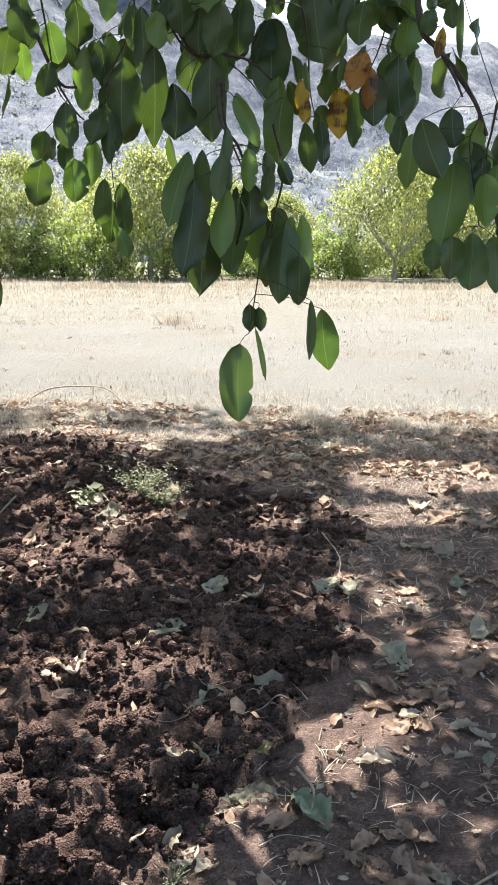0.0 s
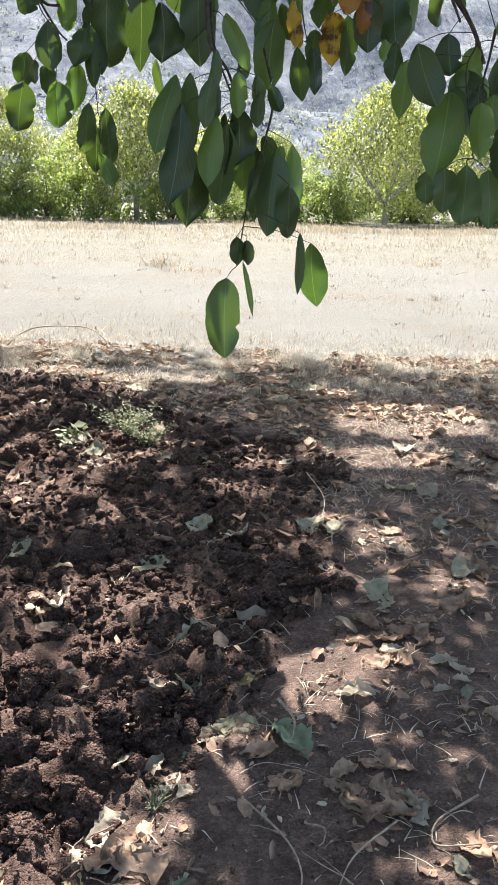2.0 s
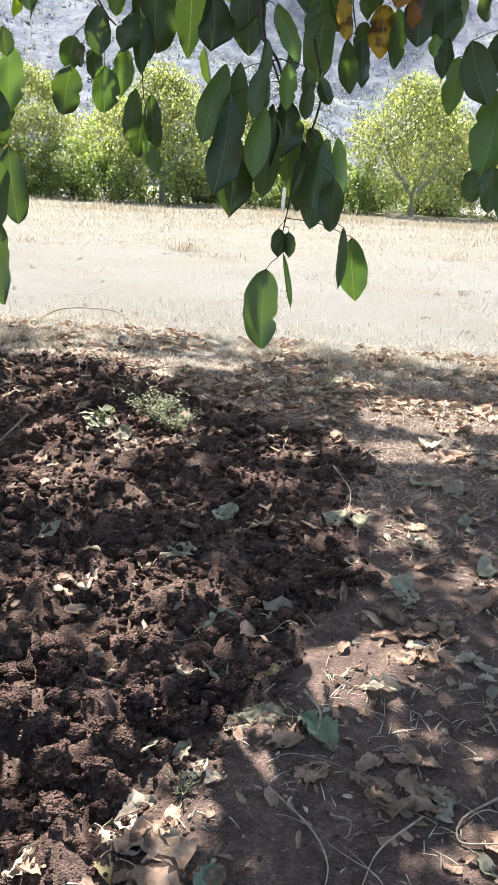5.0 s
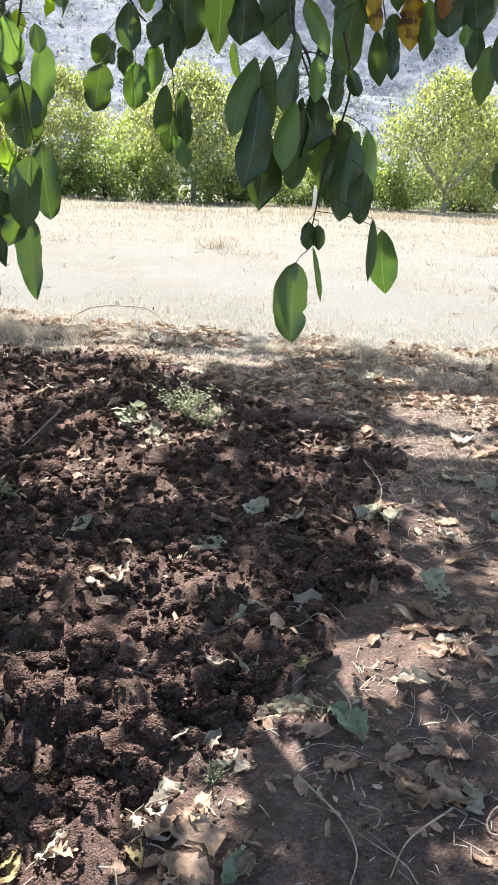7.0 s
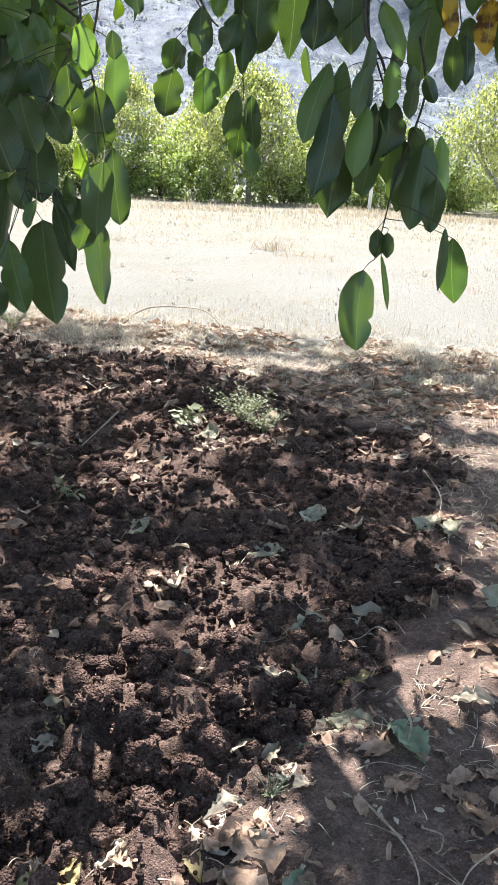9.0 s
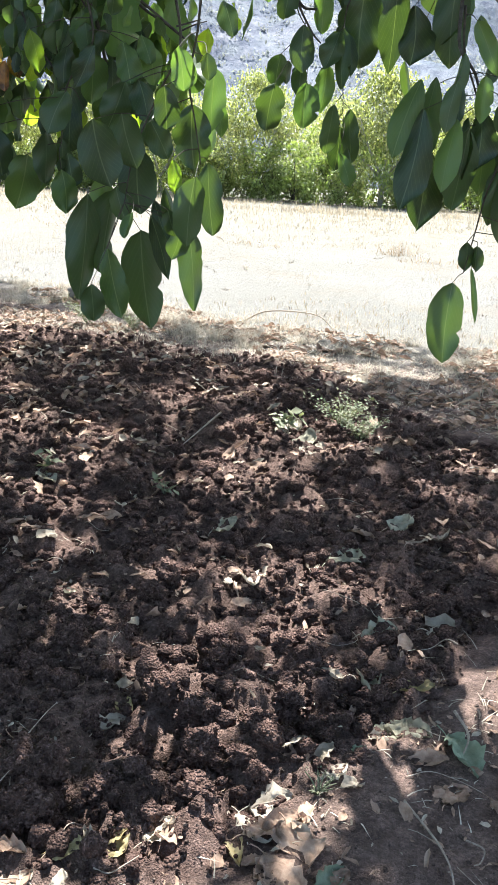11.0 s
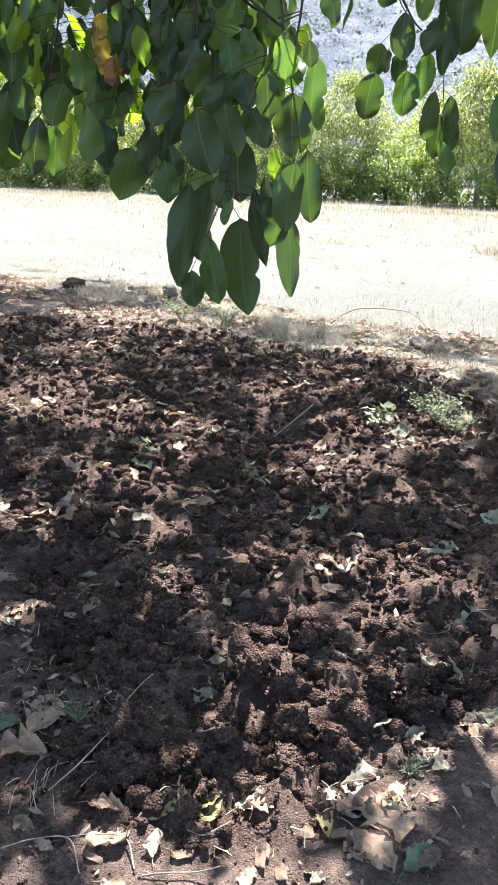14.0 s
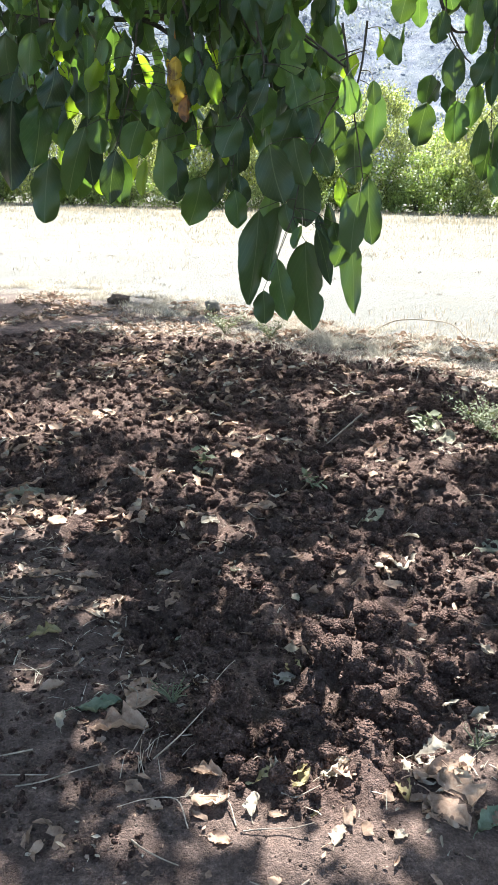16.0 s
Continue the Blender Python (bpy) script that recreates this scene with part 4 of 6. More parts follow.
sprig([(0.06, 2.67, 1.68), (0.09, 2.67, 1.55), (0.07, 2.67, 1.44), (0.03, 2.67, 1.31), (0.01, 2.67, 1.19), (-0.01, 2.67, 1.07)], [
    (0.09, 2.75, 1.77, 0.18, 0.10, 1, 16, 1),
    (0.07, 2.66, 1.39, 0.17, 0.08, -8, 10, 0),
    (0.10, 2.62, 1.40, 0.22, 0.10, -3, -15, 0),
    (0.15, 2.72, 1.43, 0.16, 0.05, 8, 16, 1),
    (0.14, 2.58, 1.31, 0.14, 0.07, 1, 10, 0),
    (-0.01, 2.66, 1.16, 0.08, 0.05, 2, 2, 0),
    (0.02, 2.66, 1.15, 0.07, 0.04, 3, -10, 0),
    (0.01, 2.73, 1.08, 0.16, 0.02, 16, -19, 0),
    (-0.04, 2.74, 1.03, 0.23, 0.11, -2, 9, 0),
    (0.17, 2.50, 1.18, 0.16, 0.03, -1, -20, 0),
    (0.22, 2.74, 1.14, 0.18, 0.09, 8, -24, 0),
    (0.08, 2.53, 1.57, 0.07, 0.04, 22, 2, 0),
])
sprig([(0.12, 2.95, 2.19), (0.17, 2.95, 1.99), (0.18, 2.95, 1.84), (0.20, 2.95, 1.74)], [
    (0.15, 2.96, 1.86, 0.13, 0.05, 10, -15, 2),
    (0.16, 2.77, 1.70, 0.14, 0.06, 2, -24, 0),
    (0.22, 3.00, 1.74, 0.14, 0.06, 3, 10, 0),
    (0.19, 2.97, 2.13, 0.21, 0.15, 9, -1, 0),
    (0.15, 3.00, 2.14, 0.14, 0.11, -1, 5, 0),
    (0.16, 2.86, 1.89, 0.08, 0.02, 12, 9, 0),
    (0.28, 2.89, 1.91, 0.07, 0.04, -6, -26, 1),
    (0.05, 2.78, 2.03, 0.04, 0.03, -18, -1, 0),
    (0.24, 2.99, 2.15, 0.13, 0.09, 6, -20, 0),
])
sprig([(0.44, 3.05, 2.22), (0.44, 3.05, 2.08), (0.41, 3.05, 1.96), (0.36, 3.05, 1.86)], [
    (0.35, 2.96, 2.09, 0.12, 0.08, -6, -5, 1),
    (0.35, 2.87, 1.92, 0.11, 0.08, -20, 8, 3),
    (0.37, 2.89, 1.88, 0.12, 0.05, -2, -12, 3),
    (0.29, 3.07, 1.85, 0.15, 0.09, 1, -17, 2),
    (0.33, 3.00, 1.83, 0.17, 0.06, 3, -24, 0),
    (0.39, 2.90, 1.86, 0.14, 0.10, -1, 9, 0),
    (0.47, 3.00, 1.94, 0.20, 0.11, 2, 7, 0),
    (0.54, 3.07, 1.95, 0.17, 0.06, -5, 7, 0),
    (0.44, 2.92, 1.75, 0.07, 0.05, 8, 6, 0),
    (0.50, 2.98, 2.06, 0.13, 0.10, -4, -24, 0),
    (0.43, 3.10, 2.13, 0.10, 0.09, 11, -23, 0),
])
sprig([(0.45, 2.55, 1.93), (0.50, 2.55, 1.86), (0.57, 2.55, 1.80), (0.63, 2.55, 1.69), (0.61, 2.55, 1.61), (0.65, 2.55, 1.39)], [
    (0.48, 2.50, 1.95, 0.07, 0.08, -11, -9, 0),
    (0.55, 2.61, 2.00, 0.07, 0.05, 6, -34, 0),
    (0.50, 2.45, 1.89, 0.07, 0.03, -9, -12, 2),
    (0.45, 2.56, 1.64, 0.14, 0.06, -6, -28, 0),
    (0.45, 2.43, 1.66, 0.15, 0.09, 22, -17, 0),
    (0.56, 2.57, 1.71, 0.10, 0.14, 7, -7, 0),
    (0.57, 2.55, 1.56, 0.22, 0.11, -5, -21, 0),
    (0.60, 2.61, 1.62, 0.19, 0.10, 18, 5, 0),
    (0.55, 2.45, 1.36, 0.11, 0.07, 2, 0, 0),
    (0.63, 2.53, 1.37, 0.15, 0.09, 2, -30, 0),
    (0.70, 2.57, 1.36, 0.15, 0.07, 5, -8, 0),
    (0.62, 2.40, 1.52, 0.13, 0.07, 1, -30, 1),
])
sprig([(0.68, 2.55, 1.72), (0.67, 2.55, 1.65), (0.66, 2.55, 1.56), (0.70, 2.55, 1.39)], [
    (0.64, 2.58, 1.68, 0.11, 0.09, -7, 4, 0),
    (0.67, 2.47, 1.55, 0.09, 0.07, 3, -22, 1),
    (0.74, 2.53, 1.50, 0.16, 0.09, -1, -21, 0),
    (0.78, 2.61, 1.63, 0.16, 0.10, -4, -10, 0),
    (0.70, 2.45, 1.79, 0.12, 0.08, -5, -37, 0),
    (0.53, 2.38, 1.95, 0.14, 0.02, 5, 2, 0),
])
sprig([(-0.82, 2.33, 1.78), (-0.80, 2.33, 1.64), (-0.86, 2.33, 1.52), (-0.93, 2.33, 1.37), (-0.96, 2.33, 1.23)], [
    (-1.09, 2.36, 1.25, 0.29, 0.11, -5, 46, 0),
    (-1.00, 2.19, 1.01, 0.10, 0.07, 4, 25, 0),
    (-1.00, 2.30, 1.10, 0.19, 0.08, 12, 36, 0),
    (-0.94, 2.40, 1.15, 0.28, 0.12, 7, 29, 0),
    (-0.88, 2.33, 1.20, 0.18, 0.05, 17, 27, 0),
    (-0.78, 2.37, 1.18, 0.23, 0.08, 4, 38, 0),
    (-0.80, 2.26, 1.22, 0.07, 0.07, 21, 38, 0),
    (-0.79, 2.33, 1.17, 0.09, 0.07, -17, 8, 0),
    (-0.89, 2.23, 1.21, 0.07, 0.03, -24, 45, 0),
    (-0.94, 2.38, 1.38, 0.17, 0.11, 2, 18, 0),
    (-1.00, 2.36, 1.27, 0.09, 0.09, 17, 20, 0),
    (-0.97, 2.15, 1.44, 0.16, 0.13, 16, 27, 0),
])
sprig([(-0.76, 2.38, 1.79), (-0.77, 2.38, 1.68), (-0.79, 2.38, 1.56), (-0.77, 2.38, 1.45), (-0.75, 2.38, 1.34)], [
    (-0.78, 2.38, 1.50, 0.16, 0.11, 2, 13, 0),
    (-0.74, 2.45, 1.60, 0.16, 0.07, -0, 3, 1),
    (-0.71, 2.22, 1.31, 0.17, 0.09, -3, 40, 0),
    (-0.75, 2.44, 1.35, 0.19, 0.08, 6, 10, 0),
    (-0.80, 2.22, 1.53, 0.10, 0.08, 1, 9, 0),
    (-0.93, 2.44, 1.46, 0.11, 0.08, 28, 34, 0),
    (-0.78, 2.24, 1.35, 0.08, 0.04, 4, 12, 4),
    (-1.01, 2.45, 1.56, 0.13, 0.11, -20, 36, 0),
    (-0.94, 2.38, 1.56, 0.11, 0.10, 10, 43, 0),
    (-0.78, 2.27, 1.63, 0.10, 0.08, 7, 5, 0),
    (-0.69, 2.23, 1.61, 0.06, 0.05, 5, 10, 0),
    (-0.65, 2.23, 1.73, 0.08, 0.07, 16, 39, 0),
])
sprig([(-1.19, 2.55, 1.84), (-1.16, 2.55, 1.68), (-1.25, 2.55, 1.55), (-1.27, 2.55, 1.39)], [
    (-1.22, 2.45, 1.31, 0.12, 0.10, 4, 36, 0),
    (-1.33, 2.56, 1.42, 0.15, 0.08, 2, 48, 0),
    (-1.42, 2.60, 1.35, 0.17, 0.11, -14, 32, 0),
    (-1.51, 2.55, 1.43, 0.14, 0.09, 8, 34, 0),
    (-1.14, 2.50, 1.64, 0.13, 0.09, 1, 41, 0),
    (-1.04, 2.50, 1.67, 0.11, 0.12, 13, 9, 0),
    (-1.27, 2.60, 1.67, 0.10, 0.10, -7, 22, 0),
    (-1.25, 2.55, 1.54, 0.13, 0.11, -24, 19, 0),
    (-1.51, 2.47, 1.47, 0.17, 0.08, -1, 11, 0),
    (-1.00, 2.60, 1.68, 0.11, 0.08, 14, 42, 0),
    (-1.29, 2.41, 1.69, 0.11, 0.06, 10, 44, 4),
    (-1.21, 2.58, 1.77, 0.10, 0.09, -6, 28, 0),
])
sprig([(-1.67, 2.60, 1.87), (-1.70, 2.60, 1.70), (-1.74, 2.60, 1.56), (-1.78, 2.60, 1.45)], [
    (-1.74, 2.54, 1.44, 0.18, 0.09, -10, 21, 0),
    (-1.93, 2.63, 1.53, 0.25, 0.10, -15, 46, 0),
    (-1.91, 2.66, 1.73, 0.16, 0.12, -6, 31, 0),
    (-1.76, 2.64, 1.68, 0.13, 0.13, -9, 38, 0),
    (-1.53, 2.45, 1.63, 0.12, 0.13, 16, 51, 0),
    (-1.59, 2.50, 1.41, 0.12, 0.04, -9, 51, 4),
    (-1.83, 2.58, 1.37, 0.09, 0.03, 13, 42, 4),
    (-1.43, 2.44, 1.73, 0.07, 0.05, -3, 38, 2),
    (-1.41, 2.43, 1.66, 0.08, 0.05, -10, 36, 2),
    (-1.45, 2.43, 1.68, 0.06, 0.04, 14, 20, 2),
    (-1.39, 2.44, 1.61, 0.08, 0.04, -4, 50, 3),
    (-1.44, 2.45, 1.62, 0.06, 0.04, 8, 10, 2),
    (-1.62, 2.51, 1.54, 0.13, 0.10, -19, 51, 0),
    (-1.88, 2.65, 1.57, 0.13, 0.09, -0, 43, 1),
    (-1.52, 2.60, 1.53, 0.10, 0.08, -10, 32, 1),
])
sprig([(-2.14, 2.65, 2.04), (-2.13, 2.65, 1.87), (-2.17, 2.65, 1.71), (-2.13, 2.65, 1.59)], [
    (-2.18, 2.73, 1.42, 0.24, 0.13, -6, 18, 0),
    (-1.94, 2.66, 1.57, 0.24, 0.11, 3, 36, 0),
    (-2.27, 2.63, 1.63, 0.32, 0.16, -6, 25, 0),
    (-2.03, 2.49, 1.61, 0.23, 0.13, -14, 55, 0),
    (-2.01, 2.65, 1.56, 0.12, 0.06, -22, 56, 1),
    (-2.32, 2.68, 1.88, 0.18, 0.16, -1, 17, 0),
    (-2.45, 2.69, 1.70, 0.33, 0.16, -10, 45, 0),
    (-1.94, 2.47, 1.72, 0.14, 0.11, -19, 15, 0),
    (-2.12, 2.59, 1.86, 0.14, 0.11, -9, 31, 1),
    (-2.28, 2.70, 1.40, 0.08, 0.08, -25, 52, 1),
])
sprig([(-2.21, 3.25, 2.05), (-2.10, 3.25, 1.88), (-1.96, 3.25, 1.76), (-1.88, 3.25, 1.62)], [
    (-2.21, 3.15, 1.76, 0.20, 0.12, 16, 38, 0),
    (-2.01, 3.08, 1.70, 0.18, 0.13, 8, 52, 0),
    (-2.01, 3.27, 1.71, 0.16, 0.17, 20, 21, 0),
    (-2.16, 3.25, 1.45, 0.20, 0.11, -5, 41, 0),
    (-1.90, 3.18, 1.49, 0.24, 0.13, 17, 8, 0),
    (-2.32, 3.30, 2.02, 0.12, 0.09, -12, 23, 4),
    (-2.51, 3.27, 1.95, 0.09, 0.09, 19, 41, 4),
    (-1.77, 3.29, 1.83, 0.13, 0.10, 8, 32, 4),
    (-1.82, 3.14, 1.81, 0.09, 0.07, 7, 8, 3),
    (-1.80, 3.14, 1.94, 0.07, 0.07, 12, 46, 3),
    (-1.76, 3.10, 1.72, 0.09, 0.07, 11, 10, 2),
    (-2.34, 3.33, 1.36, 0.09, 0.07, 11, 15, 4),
])
sprig([(-1.83, 3.45, 2.17), (-1.81, 3.45, 1.97), (-1.75, 3.45, 1.80)], [
    (-1.80, 3.33, 2.08, 0.14, 0.13, 12, 34, 0),
    (-1.75, 3.50, 2.06, 0.16, 0.13, 5, 8, 0),
    (-1.60, 3.36, 1.94, 0.16, 0.13, 11, 46, 0),
    (-2.10, 3.31, 2.05, 0.17, 0.12, 16, 46, 1),
    (-2.42, 3.30, 2.12, 0.14, 0.14, -5, 26, 0),
    (-2.29, 3.42, 2.01, 0.14, 0.12, 1, 50, 1),
    (-1.92, 3.29, 1.86, 0.07, 0.09, 13, 15, 2),
    (-1.78, 3.46, 1.76, 0.13, 0.12, 13, 38, 0),
    (-1.55, 3.32, 1.76, 0.14, 0.11, -7, 3, 0),
    (-2.09, 3.35, 1.88, 0.13, 0.12, 10, 52, 0),
    (-2.55, 3.43, 1.90, 0.15, 0.13, 5, 57, 1),
])


def branchlet(points, thick):
    """A bare dark stretch of a thin branch among the leaves."""
    wood = Soup()
    line = bend(points, 6)
    tube(wood, line, np.linspace(thick, thick * 0.5, len(line)), 7)
    part("branch", wood.mesh("branch", BARK), near_tree, where=TREE_INV)


branchlet([(-3.5, 3.3, 2.3), (-3.04, 3.3, 2.11), (-2.84, 3.3, 2.08), (-2.55, 3.3, 2.03), (-2.33, 3.3, 2.03), (-2.17, 3.3, 2.02), (-2.02, 3.3, 2.0), (-1.8, 3.3, 1.87)], 0.019)
branchlet([(-2.17, 3.3, 2.02), (-2.04, 3.3, 2.04), (-1.84, 3.3, 2.03), (-1.65, 3.3, 2.04)], 0.009)
branchlet([(-2.37, 3.27, 2.03), (-2.36, 3.25, 1.94), (-2.32, 3.25, 1.91), (-2.26, 3.25, 1.89)], 0.012)
branchlet([(-1.79, 3.1, 2.08), (-1.74, 3.1, 1.91), (-1.65, 3.1, 1.76), (-1.56, 3.1, 1.63), (-1.53, 3.1, 1.58)], 0.006)
branchlet([(0.44, 2.65, 2.2), (0.45, 2.6, 2.05), (0.47, 2.6, 1.92), (0.52, 2.6, 1.87), (0.57, 2.6, 1.81), (0.63, 2.6, 1.73), (0.67, 2.6, 1.64)], 0.0105)
branchlet([(0.52, 2.6, 1.87), (0.56, 2.58, 1.8), (0.59, 2.58, 1.74)], 0.006)
branchlet([(-0.82, 3.0, 2.3), (-0.78, 3.0, 2.15), (-0.71, 3.0, 2.02), (-0.67, 3.0, 1.92), (-0.63, 3.0, 1.85), (-0.58, 3.0, 1.84)], 0.0085)
branchlet([(-0.67, 3.0, 1.92), (-0.64, 3.0, 1.85), (-0.59, 3.0, 1.77), (-0.56, 3.0, 1.74)], 0.005)
branchlet([(-0.3, 2.9, 2.1), (-0.19, 2.9, 1.93), (-0.09, 2.9, 1.92), (-0.01, 2.9, 1.9), (0.06, 2.88, 1.84)], 0.007)
branchlet([(-1.3, 2.75, 1.99), (-1.24, 2.75, 1.92), (-1.16, 2.75, 1.87), (-1.08, 2.75, 1.8), (-1.01, 2.75, 1.76), (-0.95, 2.75, 1.72)], 0.007)
branchlet([(-0.97, 2.75, 1.75), (-0.93, 2.75, 1.76), (-0.89, 2.75, 1.77)], 0.0035)
branchlet([(-0.1, 2.65, 1.8), (-0.09, 2.6, 1.68), (-0.04, 2.6, 1.61), (-0.01, 2.6, 1.52)], 0.006)
branchlet([(-1.59, 2.75, 2.04), (-1.54, 2.75, 1.88), (-1.48, 2.75, 1.73), (-1.37, 2.75, 1.59)], 0.006)
branchlet([(-1.27, 2.70, 2.00), (-1.26, 2.70, 1.86), (-1.21, 2.70, 1.73), (-1.18, 2.70, 1.61), (-1.13, 2.70, 1.54)], 0.0085)
branchlet([(-1.26, 2.72, 1.96), (-1.14, 2.72, 1.86), (-1.04, 2.72, 1.79), (-0.93, 2.72, 1.71)], 0.0065)
branchlet([(-0.95, 2.72, 1.73), (-0.90, 2.72, 1.75), (-0.86, 2.72, 1.76)], 0.003)
branchlet([(-1.44, 2.80, 2.01), (-1.44, 2.80, 1.82), (-1.41, 2.80, 1.67)], 0.0035)
branchlet([(-1.34, 2.70, 1.97), (-1.29, 2.70, 1.85), (-1.25, 2.70, 1.79)], 0.0045)
branchlet([(-2.21, 3.00, 1.97), (-2.19, 3.00, 1.90), (-2.10, 3.00, 1.85)], 0.011)
branchlet([(-2.42, 3.00, 1.95), (-2.37, 3.00, 1.88), (-2.27, 3.00, 1.77)], 0.004)
branchlet([(-1.24, 2.50, 1.54), (-1.20, 2.50, 1.54), (-1.16, 2.50, 1.47)], 0.002)

# more leaves higher up and farther back on the same tree
def foliage(count, low, high, sizes, tint):
    """A thick tangle of leaves farther back on the tree."""
    soup, r = Soup(), leaf_rng
    for _ in range(count):
        v, f, uv = LEAF_FORMS[r.randrange(6)]
        length = r.uniform(*sizes)
        at = [r.uniform(a, b) for a, b in zip(low, high)]
        if in_opening(at[0], at[1], at[2] - length * 0.5):
            continue
        m = pose(*at, r.gauss(0, 18), r.gauss(0, 14), r.uniform(-80, 80)) @ Matrix.Diagonal((length * r.uniform(0.42, 0.54),) * 2 + (length, 1))
        a = np.array(m)
        soup.add(np.array(v) @ a[:3, :3].T + a[:3, 3], np.array(f), uv)
    if soup.count == 0:
        return
    tagged(part("foliage", soup.mesh("foliage", LEAF_TINTS[tint], True, True), near_tree, where=TREE_INV), kind="stuff")


foliage(70, (-2.7, 2.7, 1.58), (-1.2, 3.8, 2.4), (0.17, 0.26), 0)
foliage(75, (-2.7, 2.7, 1.62), (-1.2, 3.8, 2.4), (0.17, 0.26), 1)
foliage(110, (-3.4, 3.2, 1.62), (-1.25, 4.4, 2.6), (0.16, 0.24), 1)
# tint 4: leaves coloured as if the sun shone through them
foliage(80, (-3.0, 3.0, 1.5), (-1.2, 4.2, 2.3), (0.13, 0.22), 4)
foliage(60, (-0.95, 2.95, 1.95), (-0.05, 3.5, 2.4), (0.12, 0.2), 0)
foliage(8, (-0.9, 3.0, 1.9), (0.0, 3.5, 2.3), (0.12, 0.18), 1)
foliage(10, (0.3, 2.95, 2.0), (0.75, 3.4, 2.35), (0.12, 0.2), 0)
foliage(25, (-1.7, 2.6, 1.75), (-1.1, 3.2, 2.3), (0.15, 0.24), 0)
foliage(40, (-1.7, 2.6, 1.75), (-1.1, 3.2, 2.3), (0.15, 0.24), 1)
foliage(190, (-2.7, 2.4, 1.6), (-1.0, 3.3, 2.4), (0.06, 0.13), 0)
foliage(130, (-2.7, 2.4, 1.58), (-1.0, 3.3, 2.4), (0.06, 0.13), 1)
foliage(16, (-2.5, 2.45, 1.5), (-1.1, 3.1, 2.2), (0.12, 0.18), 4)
foliage(18, (0.05, 2.95, 1.95), (0.5, 3.4, 2.35), (0.12, 0.18), 0)


# ---- the near tree: trunk, limbs and the crown overhead ----


def build_wood():
    trunk = Soup()
    line = bend([(-3.4, -2.6, -0.2), (-3.35, -2.6, 0.8), (-3.3, -2.5, 1.7), (-3.2, -2.4, 2.6)])
    tube(trunk, line, np.linspace(0.24, 0.17, len(line)), 14)
    part("trunk", trunk.mesh("trunk", BARK), near_tree, where=TREE_INV)
    for pts, thick in (
            ([(-3.2, -2.4, 2.5), (-3.3, 0.2, 3.3), (-3.2, 2.6, 2.9), (-2.6, 4.0, 2.25), (-2.0, 4.2, 2.15)], 0.10),
            ([(-3.2, -2.4, 2.4), (-2.0, 0.0, 3.9), (-0.6, 2.0, 3.4), (0.2, 3.0, 2.6), (0.5, 3.1, 2.2)], 0.09),
            ([(-3.2, -2.4, 2.6), (-1.6, -0.6, 4.2), (0.4, 1.4, 3.5), (1.0, 2.4, 2.4), (0.95, 2.5, 1.85)], 0.09),
            ([(-3.2, -2.4, 2.6), (-4.4, 2.0, 4.9), (-5.2, 6.0, 5.6), (-5.4, 9.0, 5.9)], 0.12),
            ([(-3.2, -2.4, 2.6), (-2.4, 2.5, 5.2), (-2.4, 6.0, 6.0), (-2.2, 9.2, 6.1)], 0.12),
            ([(-3.2, -2.4, 2.6), (-5.6, -0.5, 4.6), (-8.0, 2.5, 5.6), (-9.0, 5.5, 5.8)], 0.12),
            ([(-3.2, -2.4, 2.6), (-3.4, -1.6, 5.0), (-3.3, 0.6, 7.0), (-3.0, 3.0, 7.8)], 0.12)):
        limb = Soup()
        line = bend(pts, 6)
        tube(limb, line, np.linspace(thick, 0.009 if pts[-1][2] < 3 else 0.03, len(line)), 9)
        part("limb", limb.mesh("limb", BARK), near_tree, where=TREE_INV)


build_wood()


